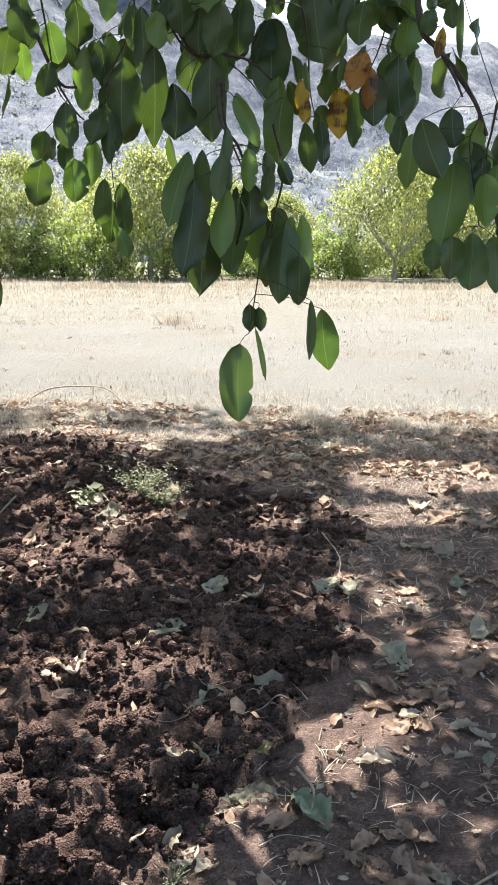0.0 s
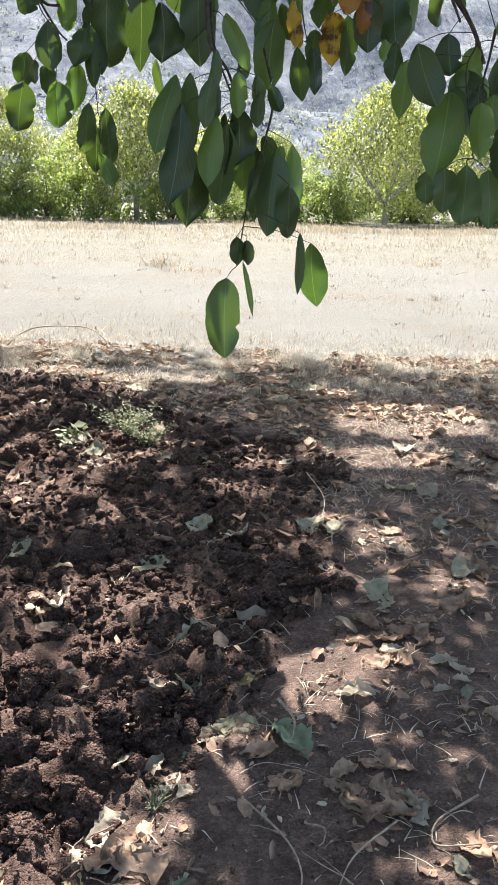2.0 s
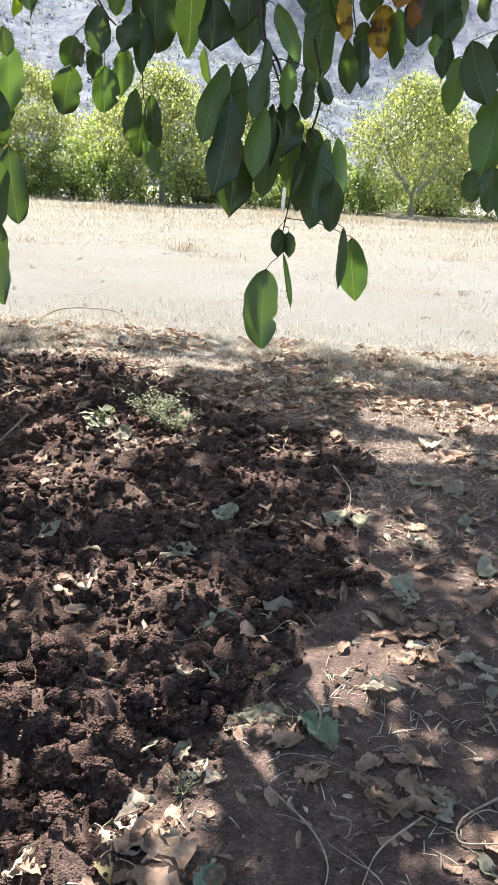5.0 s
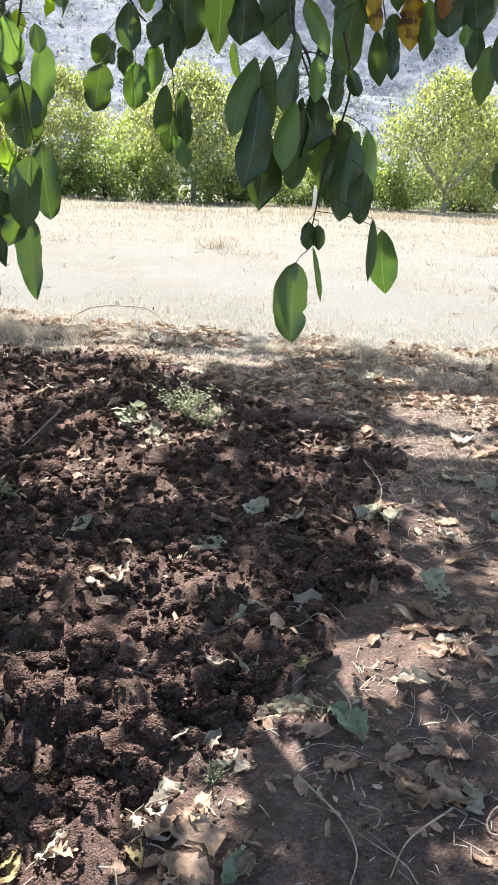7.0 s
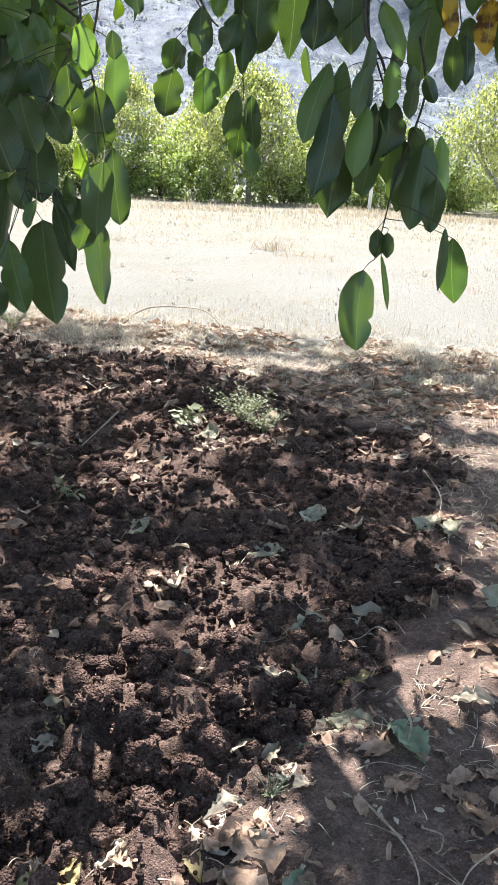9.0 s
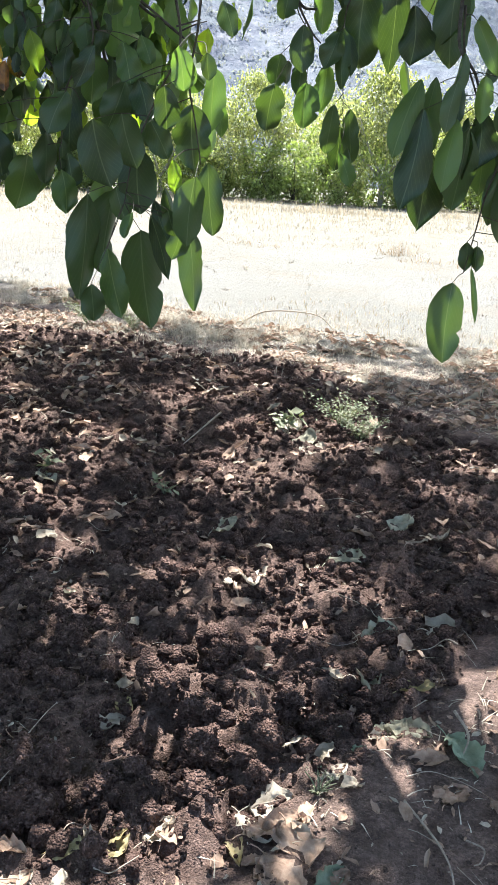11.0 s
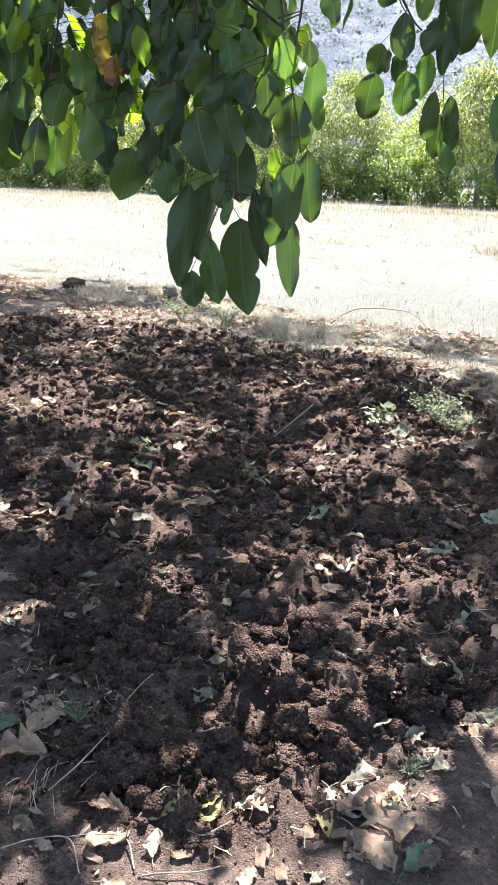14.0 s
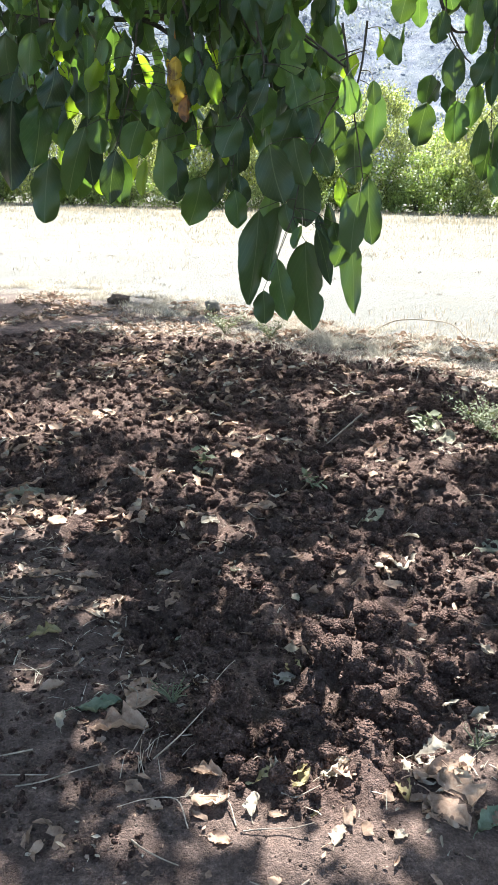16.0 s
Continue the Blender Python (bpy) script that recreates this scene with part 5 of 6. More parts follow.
def build_crown():
    """The leafy roof out of sight overhead, with the gaps through which the sun reaches the ground."""
    n = 225000
    gx, gy = rng.uniform(-9.2, 4.2, n), rng.uniform(-4.6, 9.2, n)
    rounded = ((gx + 2.5) / 6.5) ** 2 + ((gy - 2.2) / 6.8) ** 2 + 0.7 * (fbm(gx * 0.9, gy * 0.9, 59, 3) - 0.5)
    within = (rounded < 1.0) & ((gy > 0.3) | (rng.random(n) < 0.5))
    gx, gy = gx[within], gy[within]
    n = len(gx)
    h = np.maximum(3.1, (1.5 + 0.35 * np.hypot(gx, gy)) / 0.72) + rng.uniform(0, 1.2, n)
    edge = gy - shade_edge(gx)
    keep = edge < -0.2 + 0.8 * (fbm(gx * 1.6, gy * 1.6, 55, 3) - 0.5)
    open_plot = smooth_step(-0.7, -1.6, gx) * smooth_step(1.7, 2.6, gy)
    keep &= fbm(gx * 6, gy * 6, 58, 2) > 0.21 + 0.05 * rng.random(n) + 0.1 * open_plot - 0.11 * np.maximum(smooth_step(-0.4, 0.1, gx), smooth_step(2.6, 1.8, gy)) + 0.05 * smooth_step(-1.5, -0.3, edge)
    keep &= rng.random(n) > 0.75 * smooth_step(-1.5, -0.2, edge)
    over_twigs = (gx > -2.0) & (gx < -0.6) & (gy > 1.4) & (gy < 2.6)
    keep &= ~over_twigs | (rng.random(n) < 0.85)
    flecks = [(rng.uniform(-4.4, -0.9), rng.uniform(2.7, 6.2), *rng.uniform(0.03, 0.1, 2)) for _ in range(190)]
    flecks += [(rng.uniform(-2.2, -0.9), rng.uniform(0.9, 2.4), *rng.uniform(0.03, 0.07, 2)) for _ in range(16)]
    flecks += [(rng.uniform(-0.4, 1.3), rng.uniform(2.6, 6.3), *rng.uniform(0.03, 0.1, 2)) for _ in range(24)]
    flecks += [(rng.uniform(-6.5, 2.4), rng.uniform(6.0, 7.2), *rng.uniform(0.06, 0.2, 2)) for _ in range(22)]
    for x, y, rx, ry in [(x, y, rx * 1.2 + 0.05, ry * 1.2 + 0.042) for x, y, rx, ry in GAPS] + flecks:
        d = np.hypot((gx - x) / rx, (gy - y) / ry)
        d += 0.45 * (fbm(gx * 9, gy * 9, 57, 2) - 0.5)
        keep &= d > 0.95
    k = h / TO_SUN.z
    pts = np.stack([gx + TO_SUN.x * k, gy + TO_SUN.y * k, h], 1)[keep]
    soup = Soup()
    leaf_cards(soup, pts, 0.12, 0.35)
    crown = part("crown", soup.mesh("crown", GREEN, False, True), near_tree, "leafy roof of large green leaves", TREE_INV)
    tagged(crown, kind="stuff")


build_crown()


# ---- fallen leaves ----
def dead_leaf_shape(seed, lobed=False, rows=14, cols=8, stalk=True):
    """A fallen leaf near z = 0: rolled, torn and crumpled, about one unit long along y, with its stalk."""
    r = random.Random(seed)
    roll, arch, twist, ph = r.uniform(0.25, 1.5), r.uniform(-0.8, 1.0), r.uniform(-0.8, 0.8), r.uniform(0, 9)
    points, deep = r.choice((2, 3, 3, 4)), r.choice((0.05, 0.12, 0.3, 0.45))
    shift = (r.random(), r.random())
    if lobed:
        roll, arch, points, deep = 0.3, 0.35, 3, 0.62
    verts, uvs = [], []
    for i in range(rows + 1):
        t = i / rows
        half = 0.34 * math.sin(math.pi * t ** 0.85) ** 0.75 if 0 < t < 1 else 0.01
        if lobed:
            half *= 1.45
        bent = arch * (t - 0.5)
        cy, cz = math.sin(bent) / (arch or 1), (1 - math.cos(bent)) / (arch or 1)
        for j in range(cols + 1):
            s = (j / cols - 0.5) * 2
            saw = abs(2 * ((t * points + shift[s > 0]) % 1.0) - 1)
            turn = roll * s * (0.7 + 0.5 * t) + twist * (t - 0.5)
            ragged = 1 - deep * (saw - 0.25) * abs(s) + 0.3 * noise.noise(Vector((t * 13, s * 3, ph))) * abs(s)
            x, up = half * ragged * math.sin(turn) / roll, half * ragged * (1 - math.cos(turn)) / roll
            up += 0.15 * abs(noise.noise(Vector((s * 2.2 + ph, t * 4.5, seed)))) + 0.10 * noise.noise(Vector((s * 5, t * 10, seed + ph)))
            verts.append((x, cy - up * math.sin(bent) * 0.6 + 0.1 * saw * deep * s * s, cz + up * math.cos(bent)))
            uvs.append((0.5 + 0.5 * s, t))
    low = sorted(v[2] for v in verts)[len(verts) // 12]
    verts = [(x, y, z - low) for x, y, z in verts]
    faces = [(i * (cols + 1) + j, i * (cols + 1) + j + 1, (i + 1) * (cols + 1) + j + 1, (i + 1) * (cols + 1) + j) for i in range(rows) for j in range(cols)]
    k, root = len(verts), verts[cols // 2]
    for t in (0, 0.5, 1) if stalk else ():
        for a in range(3):
            verts.append((root[0] + 0.012 * math.cos(a * 2.1) + 0.07 * t * t, root[1] - 0.26 * t, root[2] * (1 - 0.6 * t) + 0.012 * math.sin(a * 2.1) + 0.012))
            uvs.append((0.5, 0))
    faces += [(k + i * 3 + a, k + i * 3 + (a + 1) % 3, k + i * 3 + 3 + (a + 1) % 3, k + i * 3 + 3 + a) for i in range(2 if stalk else 0) for a in range(3)]
    return verts, faces, uvs


DEAD_FORMS = [dead_leaf_shape(k + 50) for k in range(14)] + [dead_leaf_shape(90, True), dead_leaf_shape(91, True)]
DEAD_MESHES = {}
DEAD_LABELS = ["dry curled brown leaf fallen on the earth", "bleached pale leaf fallen on the earth", "withered greyish green leaf lying on the soil",
               "yellowed withered leaf lying on the ground", "fallen leaf still dull green on the path", "large lobed greyish leaf lying on dug soil"]


def dead_leaf(x, y, size, kind, heading=None):
    form = leaf_rng.randrange(14) if kind != 5 else 14 + leaf_rng.randrange(2)
    if (form, kind) not in DEAD_MESHES:
        v, f, uv = DEAD_FORMS[form]
        DEAD_MESHES[form, kind] = mesh_from("fallen_leaf", v, f, DEAD_TINTS[kind], True, uv)
    ob = new("fallen_leaf", DEAD_MESHES[form, kind])
    z = float(height(x + size * 0.3 * np.array([-1, 0, 1, 0, 0]), y + size * 0.3 * np.array([0, 0, 0, -1, 1])).max())
    over = 1 if dug_mask(np.array([x]), np.array([y]))[0] > 0.5 else 0
    ob.matrix_basis = pose(x, y, z - 0.012 * over, (leaf_rng.uniform(-16, 16) + 8 * over) * (0.3 if kind == 5 else 1), leaf_rng.uniform(-16, 16) * (0.3 if kind == 5 else 1), leaf_rng.uniform(0, 360) if heading is None else heading) @ Matrix.Scale(size * (1.2 if heading is None else 1.05), 4)
    tagged(ob, DEAD_LABELS[kind], "leaf", "fallen leaves")


PILES = [(0.40, 1.60, 0.06, 11), (-0.23, 1.46, 0.07, 13), (0.68, 2.23, 0.12, 16), (0.58, 2.36, 0.08, 8), (0.48, 1.45, 0.05, 6), (-0.16, 1.73, 0.05, 5), (-0.44, 1.36, 0.06, 7), (-0.98, 1.33, 0.06, 6),
         (-1.85, 2.5, 0.15, 10), (-1.6, 1.85, 0.12, 8), (0.8, 3.3, 0.2, 12), (0.4, 3.3, 0.2, 8), (0.55, 2.75, 0.25, 12), (0.75, 1.95, 0.1, 8)]


def fallen(rows):
    """x, y, length, heading in degrees and kind of each leaf."""
    for x, y, size, heading, kind in rows:
        dead_leaf(x, y, size, kind, heading)


fallen([
    (-0.22, 2.09, 0.080, -118, 1), (-0.18, 2.07, 0.073, -100, 1), (-0.12, 2.09, 0.145, -167, 2), (0.02, 2.08, 0.105, -54, 3), (-0.06, 1.85, 0.069, -108, 1),
    (-0.09, 1.78, 0.052, -104, 4), (0.01, 1.93, 0.131, -111, 2), (-0.03, 1.91, 0.119, -31, 2), (0.15, 1.85, 0.150, -150, 4), (0.07, 1.80, 0.098, -80, 0),
    (0.33, 2.04, 0.105, -99, 1), (-0.23, 1.75, 0.097, -142, 1), (-0.18, 1.73, 0.093, -34, 1), (-0.27, 1.71, 0.098, -161, 1), (-0.13, 1.68, 0.083, -25, 1),
    (-0.09, 1.65, 0.068, -44, 1), (-0.26, 1.55, 0.113, -52, 1), (-0.21, 1.48, 0.103, -52, 0),
])
fallen([
    (-0.25, 1.44, 0.101, -41, 0), (-0.17, 1.43, 0.121, -145, 0), (-0.18, 1.34, 0.119, -128, 0), (-0.29, 1.38, 0.078, -152, 3), (-0.22, 1.35, 0.078, -200, 0),
    (-0.09, 1.35, 0.097, -26, 4), (-0.07, 1.36, 0.064, -24, 0), (0.14, 1.70, 0.105, -22, 0), (0.10, 1.69, 0.045, -40, 0), (0.35, 1.76, 0.095, -114, 0),
    (0.41, 1.74, 0.059, -101, 0), (0.24, 1.68, 0.068, -131, 0), (0.28, 1.64, 0.108, -158, 0), (0.29, 1.61, 0.106, -169, 0), (0.36, 1.59, 0.093, -98, 0),
    (0.40, 1.62, 0.076, -142, 1), (0.28, 1.50, 0.045, -117, 0), (0.37, 1.60, 0.071, -155, 0),
])
fallen([
    (0.40, 1.43, 0.045, -137, 0), (0.37, 2.29, 0.082, -105, 0), (0.48, 2.33, 0.145, -72, 0), (0.48, 2.20, 0.093, -138, 0), (0.41, 2.19, 0.098, -57, 0),
    (0.57, 2.33, 0.117, -32, 0), (0.41, 2.41, 0.099, -129, 0), (0.06, 2.14, 0.098, -57, 0), (0.05, 2.38, 0.102, -22, 1), (-0.45, 1.37, 0.075, -39, 1),
    (-0.53, 1.31, 0.057, -46, 3), (-0.12, 2.34, 0.114, -56, 2), (-0.41, 1.50, 0.045, -127, 1), (-0.46, 2.17, 0.052, -52, 1), (0.27, 1.74, 0.074, -64, 0),
    (0.27, 1.94, 0.054, -129, 0), (-0.71, 1.76, 0.081, -129, 3), (-0.72, 1.83, 0.102, -145, 1),
])
fallen([
    (-0.71, 1.68, 0.087, -28, 1), (-1.01, 1.42, 0.150, -174, 0), (-1.04, 1.48, 0.077, -50, 0), (-1.09, 1.33, 0.114, -55, 4), (-0.99, 1.27, 0.150, -79, 0),
    (-0.58, 1.28, 0.077, -108, 1), (-0.60, 1.24, 0.069, -80, 3), (-0.52, 1.29, 0.083, -40, 3), (-0.71, 1.20, 0.072, -77, 0), (-0.45, 1.37, 0.085, -44, 1),
    (-0.67, 1.14, 0.097, -23, 0), (-0.58, 1.17, 0.060, 16, 1), (-0.65, 1.16, 0.045, -15, 1), (-0.45, 1.22, 0.047, -24, 3), (-0.52, 1.17, 0.046, -93, 0),
    (-0.38, 1.17, 0.058, 0, 1), (-0.78, 1.08, 0.046, -94, 0), (-0.85, 1.11, 0.051, -92, 0),
])
fallen([
    (-1.24, 1.66, 0.054, -99, 1), (-1.37, 1.85, 0.103, -133, 1), (-0.26, 1.23, 0.045, -25, 1), (-1.36, 1.73, 0.064, -103, 1), (-0.20, 1.31, 0.048, -105, 0),
    (-0.61, 1.06, 0.056, -81, 0), (-0.32, 2.85, 0.150, -36, 5), (-0.15, 3.23, 0.150, -12, 2), (0.29, 3.13, 0.150, -24, 2), (0.39, 3.11, 0.150, -17, 2),
    (0.59, 3.00, 0.117, -134, 1), (0.83, 3.23, 0.110, -52, 2), (0.81, 2.81, 0.150, -40, 2), (0.87, 2.81, 0.150, -181, 0), (-0.78, 2.87, 0.122, -34, 2),
    (-0.60, 2.54, 0.143, -147, 1), (-0.51, 2.44, 0.065, -60, 1), (-0.30, 2.67, 0.057, -41, 1),
])
fallen([
    (-0.41, 2.72, 0.093, -161, 1), (-0.28, 2.45, 0.069, -61, 0), (0.01, 3.11, 0.150, -172, 1), (0.17, 3.38, 0.097, -148, 1), (0.74, 3.69, 0.150, -137, 2),
    (0.85, 3.60, 0.148, -172, 1), (0.87, 4.31, 0.200, -22, 1), (0.94, 4.10, 0.174, -60, 0), (1.33, 4.91, 0.200, -19, 0), (0.38, 5.75, 0.200, -50, 2),
    (-0.86, 4.26, 0.200, -5, 1), (-0.74, 4.09, 0.200, -3, 2), (-0.67, 3.97, 0.190, -4, 1), (-0.23, 4.26, 0.168, -150, 0), (0.48, 2.58, 0.150, -29, 2),
    (0.60, 2.80, 0.120, -78, 0), (0.72, 2.53, 0.150, -35, 0), (-0.61, 2.47, 0.096, -144, 0),
])
fallen([
    (1.32, 5.02, 0.208, 121, 0), (0.49, 5.59, 0.221, 303, 2), (0.29, 5.25, 0.182, 278, 2), (-0.69, 5.59, 0.169, 66, 1), (-1.29, 5.27, 0.195, 189, 1),
    (-1.44, 1.57, 0.091, 309, 3), (-1.70, 3.15, 0.143, 242, 2), (-1.70, 2.98, 0.104, 320, 2), (-1.89, 3.15, 0.104, 297, 0), (-2.01, 2.75, 0.104, 33, 0),
    (-2.28, 2.54, 0.169, 310, 2), (-2.13, 2.53, 0.169, 6, 0), (-2.03, 2.29, 0.117, 240, 0), (-1.98, 2.53, 0.117, 132, 0), (-1.34, 2.13, 0.065, 282, 1),
    (-1.70, 1.89, 0.117, 119, 0), (-1.67, 2.53, 0.078, 98, 0),
])

for _x, _y, _r, _n in PILES:
    for _k in range(_n // 3):
        dead_leaf(_x + leaf_rng.gauss(0, _r), _y + leaf_rng.gauss(0, _r), leaf_rng.uniform(0.045, 0.085), leaf_rng.choice((0, 0, 0, 0, 0, 1, 2)))
for _k in range(26):
    dead_leaf(leaf_rng.uniform(0.2, 1.1), leaf_rng.uniform(1.9, 3.6), leaf_rng.uniform(0.03, 0.06), leaf_rng.choice((0, 0, 0, 0, 1, 2)))
for _k in range(46):
    dead_leaf(leaf_rng.uniform(-2.1, -0.85), leaf_rng.uniform(0.95, 2.3), leaf_rng.uniform(0.03, 0.075), leaf_rng.choice((0, 0, 0, 1, 2)))


def strewn(name, px, py, low, high, mat, label, rows, cols, tilt):
    """Many dead leaves or bits of them lying about, too many to count."""
    shapes = [dead_leaf_shape(200 + k, False, rows, cols, False) for k in range(9)]
    forms, faces = [np.array(f[0]) for f in shapes], [np.array(f[1]) for f in shapes]
    soup = Soup()
    reach = 0.28 * (low + high) * 0.5
    lie = np.max([height(px + dx * reach, py + dy * reach) for dx, dy in ((0, 0), (1, 0), (-1, 0), (0, 1), (0, -1))], axis=0)
    for x, y, z in zip(px, py, lie):
        k, s = rng.integers(9), low + (high - low) * rng.random() ** 1.7
        m = turned(rng.uniform(0, 6.3), rng.normal(0, tilt), rng.normal(0, tilt))
        soup.add(forms[k] * (s * rng.uniform(0.35, 1.1), s, s) @ m.T + (x, y, z + 0.004), faces[k])
    tagged(new(name, soup.mesh(name, mat)), label, "leaf litter", kind="stuff")


def far_leaves(count, spread):
    """Drifts of leaves on the path's far end, on the plot's rim and along the fringe of the field."""
    x, y = rng.uniform(-6.5, 2.6, count), rng.uniform(2.2, 8.3, count)
    left = smooth_step(-1.4, -2.4, x) * smooth_step(6.2, 5.2, y)
    fringe = np.exp(-((y - shade_edge(x) + 0.35) / 0.5) ** 2)
    path = smooth_step(-0.1, 0.5, x) * smooth_step(3.2, 4.0, y)
    chance = (0.09 + 0.3 * left + 0.4 * fringe + 0.55 * path * (1 - dug_mask(x, y)) + 0.5 * smooth_step(4.3, 5.2, y) * (1 - dug_mask(x, y))) * (fbm(x * 2.4, y * 2.4, 151, 3) > spread) * (y < shade_edge(x) + 0.25)
    keep = rng.random(count) < chance
    return x[keep], y[keep]


strewn("leaf_drift", *far_leaves(19000, 0.46), 0.05, 0.13, DEAD_BROWN, "crumpled brown leaves drifted over the earth and grass", 6, 4, 0.35)
strewn("pale_leaf_drift", *far_leaves(10000, 0.48), 0.045, 0.11, DEAD_PALE, "bleached crumpled leaves scattered at the field's edge", 6, 4, 0.35)


def leaf_bits(name, count, mat, low, high, label):
    px, py = rng.uniform(-4.2, 1.9, count), 0.85 + 5.7 * rng.random(count) ** 1.25
    clump = fbm(px * 3.3, py * 3.3, 161, 3)
    chance = np.where(dug_mask(px, py) < 0.5, 0.5 + 0.45 * (px < -0.8), 0.14) * smooth_step(0.3, 0.62, clump)
    keep = rng.random(count) < chance
    strewn(name, px[keep], py[keep], low, high, mat, label, 5, 3, 0.45)


leaf_bits("leaf_litter", 17000, DEAD_BROWN, 0.01, 0.05, "small broken bits of brown dead leaves")
leaf_bits("pale_litter", 9500, DEAD_PALE, 0.006, 0.034, "pale dry flakes of dead leaves on the soil")


def field_tuft(x, y, tall, count, mat, label):
    soup = Soup()
    px, py = x + rng.normal(0, tall * 0.3, count), y + rng.normal(0, tall * 0.3, count)
    blades(soup, px, py, np.zeros(count), tall, 0.004, 0.9, rng)
    tagged(new("dry_weed", soup.mesh("dry_weed", mat, False)), label, "dry weed", kind="stuff")


OCHRE = dry_material("ochre_weed", (0.24, 0.165, 0.095), (0.33, 0.245, 0.155), (0.42, 0.335, 0.235), 0.4, 12)
for _x, _y, _h, _w in ((-4.6, 15.8, 0.14, 0.55), (-3.9, 15.5, 0.1, 0.4), (3.5, 16.6, 0.2, 0.4), (5.3, 18.5, 0.14, 0.6), (-1.5, 15.4, 0.32, 0.16), (-0.9, 14.4, 0.14, 0.35), (-9.2, 17.0, 0.14, 0.6), (-6.8, 18.5, 0.12, 0.7), (1.6, 20.5, 0.14, 0.7), (-12.5, 19.0, 0.14, 0.8)):
    soup = Soup()
    blades(soup, _x + rng.normal(0, _w, 70), _y + rng.normal(0, _w * 0.8, 70), np.zeros(70), _h * 0.7, 0.005, 2.2, rng)
    tagged(new("dry_weed", soup.mesh("dry_weed", OCHRE, False)), "patch of ochre dry weeds standing in the pale field", "dry weed", kind="stuff")
for _x, _y, _h in ((-1.55, 15.3, 0.3), (-1.0, 14.6, 0.16), (-4.4, 15.6, 0.2), (3.4, 16.5, 0.25), (-7.5, 14.0, 0.16), (-2.5, 20.0, 0.2), (5.2, 19.0, 0.25), (-6.0, 22.0, 0.25), (1.0, 12.5, 0.1), (2.5, 11.0, 0.1), (-3.2, 11.5, 0.1)):
    field_tuft(_x, _y, _h, 26, HAY, "sparse brownish dry weed standing in the pale field")


# ---- sticks and weeds ----
def stick(points, thick, label="thin bare dead twig lying on the earth", name="stick"):
    soup = Soup()
    line = bend([(x, y, level(x, y) + z) for x, y, z in points], 5)
    tube(soup, line, np.linspace(thick, thick * 0.5, len(line)), 6)
    tagged(new(name, soup.mesh(name, TWIG)), label, "stick", "dead sticks")


stick([(-2.05, 7.55, 0.0), (-1.85, 7.5, 0.10), (-1.55, 7.4, 0.15), (-1.3, 7.3, 0.13), (-1.12, 7.2, 0.0)], 0.008, "long thin bent twig arching out of the dry grass")
stick([(0.03, 1.63, 0.006), (0.12, 1.52, 0.008), (0.15, 1.42, 0.006), (0.13, 1.33, 0.004)], 0.0028, "pale curved root lying on the trodden earth")
stick([(0.36, 1.55, 0.02), (0.26, 1.47, 0.008), (0.21, 1.36, 0.005)], 0.0026)
stick([(0.55, 1.62, 0.02), (0.45, 1.56, 0.01), (0.43, 1.5, 0.008), (0.5, 1.49, 0.008), (0.6, 1.5, 0.006)], 0.003)
stick([(-1.18, 4.05, 0.10), (-1.26, 3.95, 0.07), (-1.32, 3.8, 0.01)], 0.005, "short crooked dead stick poking from dug soil")
stick([(0.3, 3.55, 0.12), (0.36, 3.35, 0.07), (0.33, 3.15, 0.01)], 0.002)
stick([(0.12, 1.95, 0.06), (0.16, 1.9, 0.03), (0.15, 1.84, 0.008)], 0.004)
stick([(0.55, 3.0, 0.01), (0.62, 2.93, 0.015), (0.8, 3.02, 0.01), (0.85, 3.1, 0.01)], 0.0022)
stick([(0.48, 4.0, 0.02), (0.58, 4.12, 0.05), (0.72, 4.2, 0.02)], 0.004)
stick([(-1.14, 1.12, 0.01), (-1.22, 1.05, 0.012), (-1.2, 1.0, 0.015), (-1.05, 1.06, 0.01)], 0.0022)
stick([(-0.85, 1.2, 0.01), (-0.8, 1.24, 0.05), (-0.76, 1.3, 0.09)], 0.0022)
stick([(-1.08, 1.44, 0.012), (-1.02, 1.41, 0.02), (-0.99, 1.36, 0.012), (-0.94, 1.35, 0.01)], 0.0018)
for _k in range(12):
    _x, _y, _a, _l = leaf_rng.gauss(-0.86, 0.03), leaf_rng.gauss(1.21, 0.03), leaf_rng.uniform(0.2, 2.6), leaf_rng.uniform(0.015, 0.035)
    stick([(_x - math.cos(_a) * _l, _y - math.sin(_a) * _l, 0.005), (_x, _y, leaf_rng.uniform(0.015, 0.04)), (_x + math.cos(_a) * _l, _y + math.sin(_a) * _l, leaf_rng.uniform(0.01, 0.04))], 0.0012, "thin pale dry stalk lying on the earth")
for _k in range(130):
    _x, _y, _a, _l = leaf_rng.uniform(-2.6, 1.2), 0.95 + 4.2 * leaf_rng.random() ** 1.4, leaf_rng.uniform(0, 6.3), leaf_rng.uniform(0.03, 0.1)
    _c, _s, _b = math.cos(_a) * _l, math.sin(_a) * _l, leaf_rng.uniform(-0.8, 0.8)
    stick([(_x - _c, _y - _s, 0.004), (_x - _c * 0.4 + _s * _b, _y - _s * 0.4 - _c * _b, 0.012), (_x + _c * 0.4 + _s * _b * 0.6, _y + _s * 0.4 - _c * _b * 0.6, 0.014), (_x + _c, _y + _s, leaf_rng.uniform(0.004, 0.03))], leaf_rng.uniform(0.0012, 0.0024))


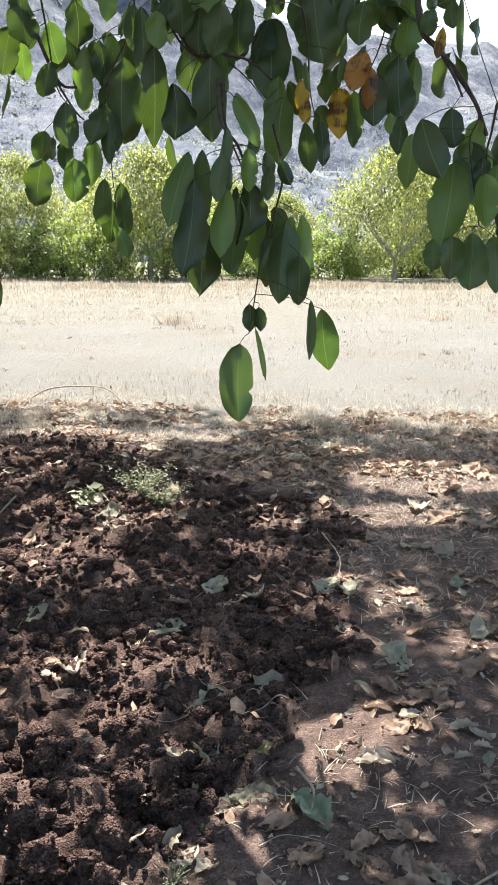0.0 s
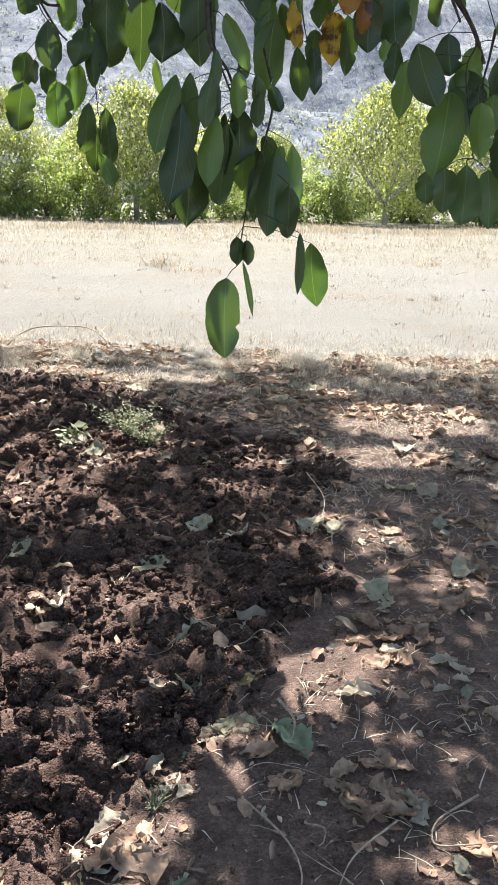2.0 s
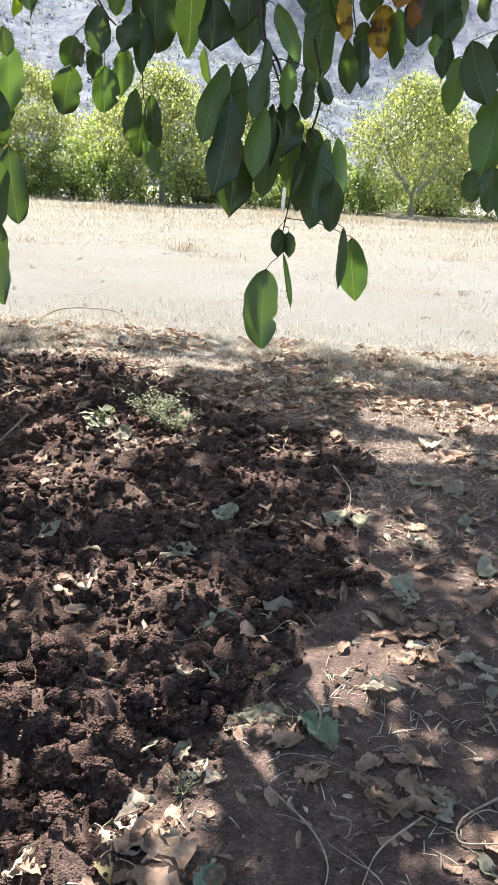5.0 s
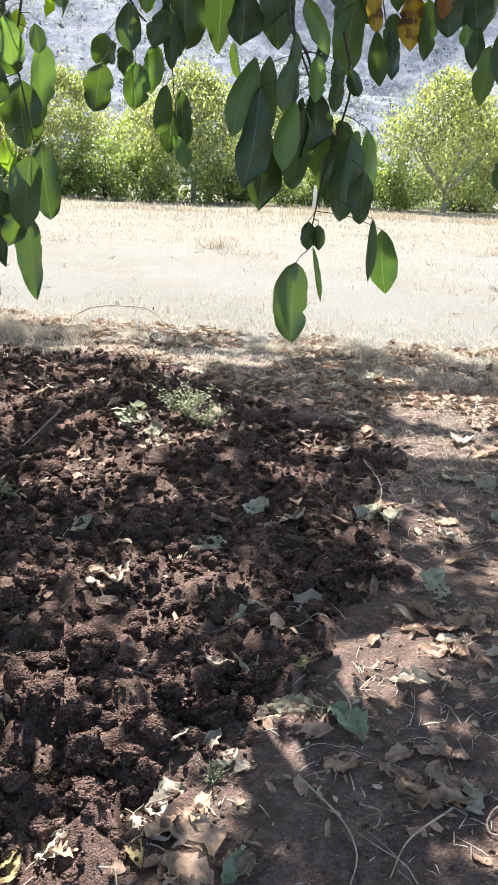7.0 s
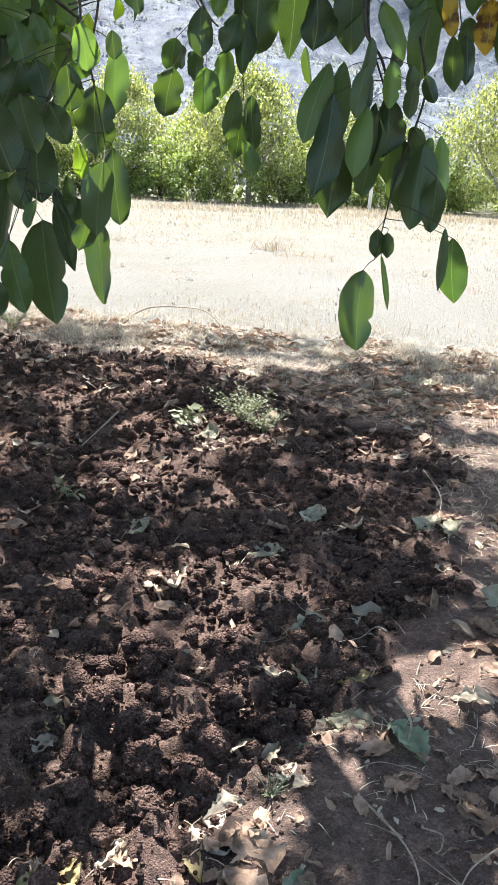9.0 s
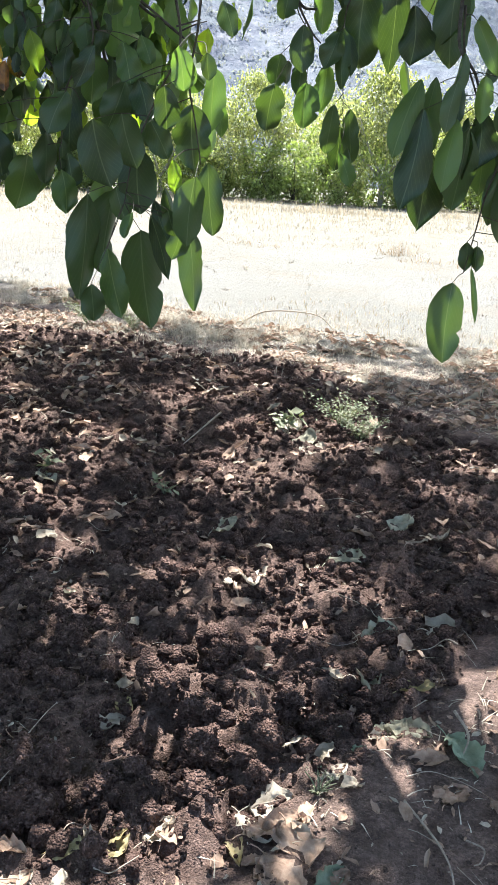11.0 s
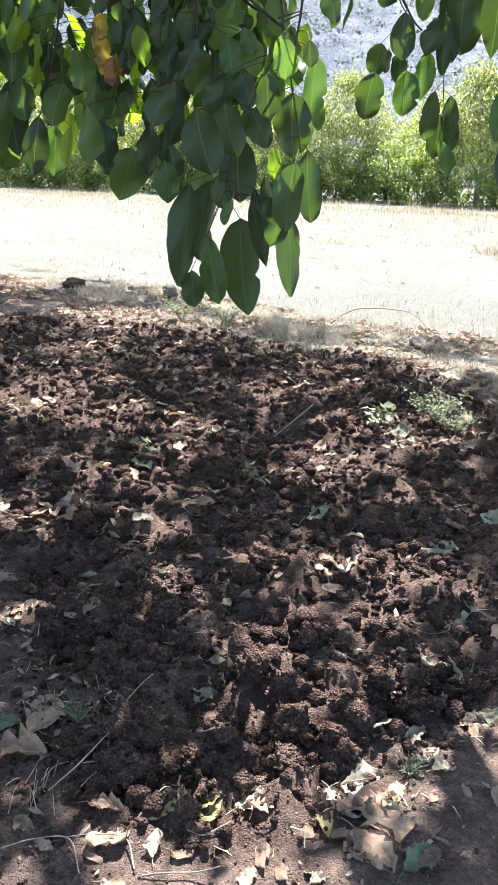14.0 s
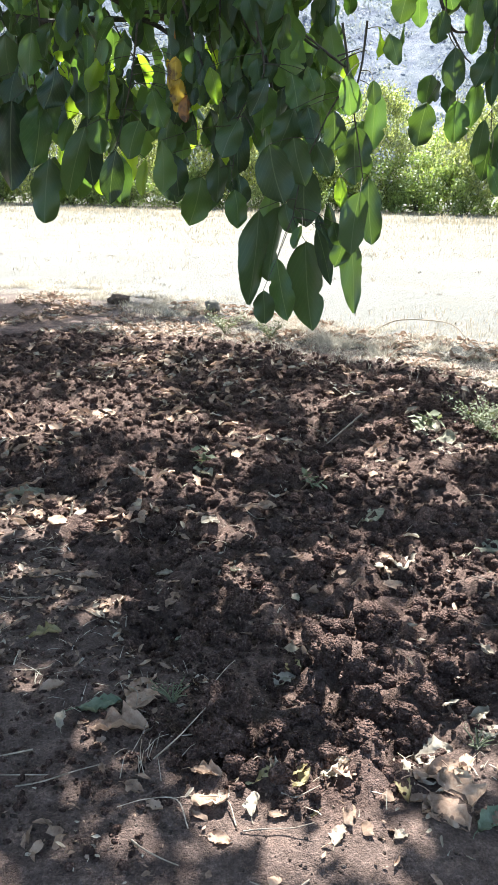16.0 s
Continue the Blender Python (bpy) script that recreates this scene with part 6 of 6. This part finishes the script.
def weed(x, y, size, count, label, broad=False):
    plant = tagged(new("weed"), label, "weed")
    plant.matrix_basis = pose(x, y, level(x, y) - 0.004)
    for _ in range(12 if not broad else 4):
        stem, leaves = Soup(), Soup()
        a, l = leaf_rng.uniform(0, 6.3), size * leaf_rng.uniform(0.6, 1.2)
        line = bend([(0, 0, 0), (math.cos(a) * l * 0.35, math.sin(a) * l * 0.35, l * 0.5), (math.cos(a) * l * 0.8, math.sin(a) * l * 0.8, l * (0.75 if not broad else 0.4))])
        tube(stem, line, np.linspace(0.003, 0.0012, len(line)), 4)
        st = part("stem", stem.mesh("stem", WEED), plant)
        pts = np.array([tuple(line[leaf_rng.randrange(2, len(line))]) for _ in range(count)]) + rng.normal(0, size * 0.1, (count, 3))
        pts[:, 2] = np.abs(pts[:, 2]) + 0.01
        leaf_cards(leaves, pts, size * (0.11 if not broad else 0.6), -0.3 if not broad else 0.2)
        part("foliage", leaves.mesh("foliage", WEED, True, True), st)


weed(-0.60, 4.40, 0.2, 46, "feathery green weed growing out of dug soil")
weed(-0.48, 4.32, 0.17, 40, "feathery green weed growing out of dug soil")
weed(-0.86, 4.25, 0.12, 7, "withered pale green seedling on the dug soil", True)
weed(-1.14, 3.15, 0.09, 4, "small broad-leaved green seedling on dug soil", True)
weed(-1.72, 3.22, 0.1, 7, "small broad-leaved green weed on dug soil", True)
weed(-3.2, 6.6, 0.22, 46, "low green weed at the edge of the dry grass")
weed(-2.75, 6.55, 0.2, 40, "low green weed at the edge of the dry grass")
weed(-0.93, 1.44, 0.06, 10, "tiny green sprout beside a soil clod")
weed(-0.16, 1.60, 0.05, 8, "tiny green sprout among the fallen leaves")


def stone(x, y, size, tall, label, mat):
    vs, fs = rock_shape(3, size * 100 + x, 0.4)
    ob = new("stone", mesh_from("stone", vs * (size, size * 0.8, tall), fs, mat))
    ob.matrix_basis = pose(x, y, level(x, y) + tall * 0.28, 0, 0, x * 100)
    tagged(ob, label, "stone")


stone(-5.15, 7.9, 0.24, 0.13, "rounded brown earth mound at the field's edge", GRIT)
stone(-3.9, 7.75, 0.17, 0.17, "grey boulder half hidden in dry grass", PALE_STONE)
stone(-1.02, 1.72, 0.07, 0.05, "small earthy stone on the dug soil", CLOD)
stone(-0.7, 4.9, 0.10, 0.09, "dark stone lying on the dug soil", CLOD)
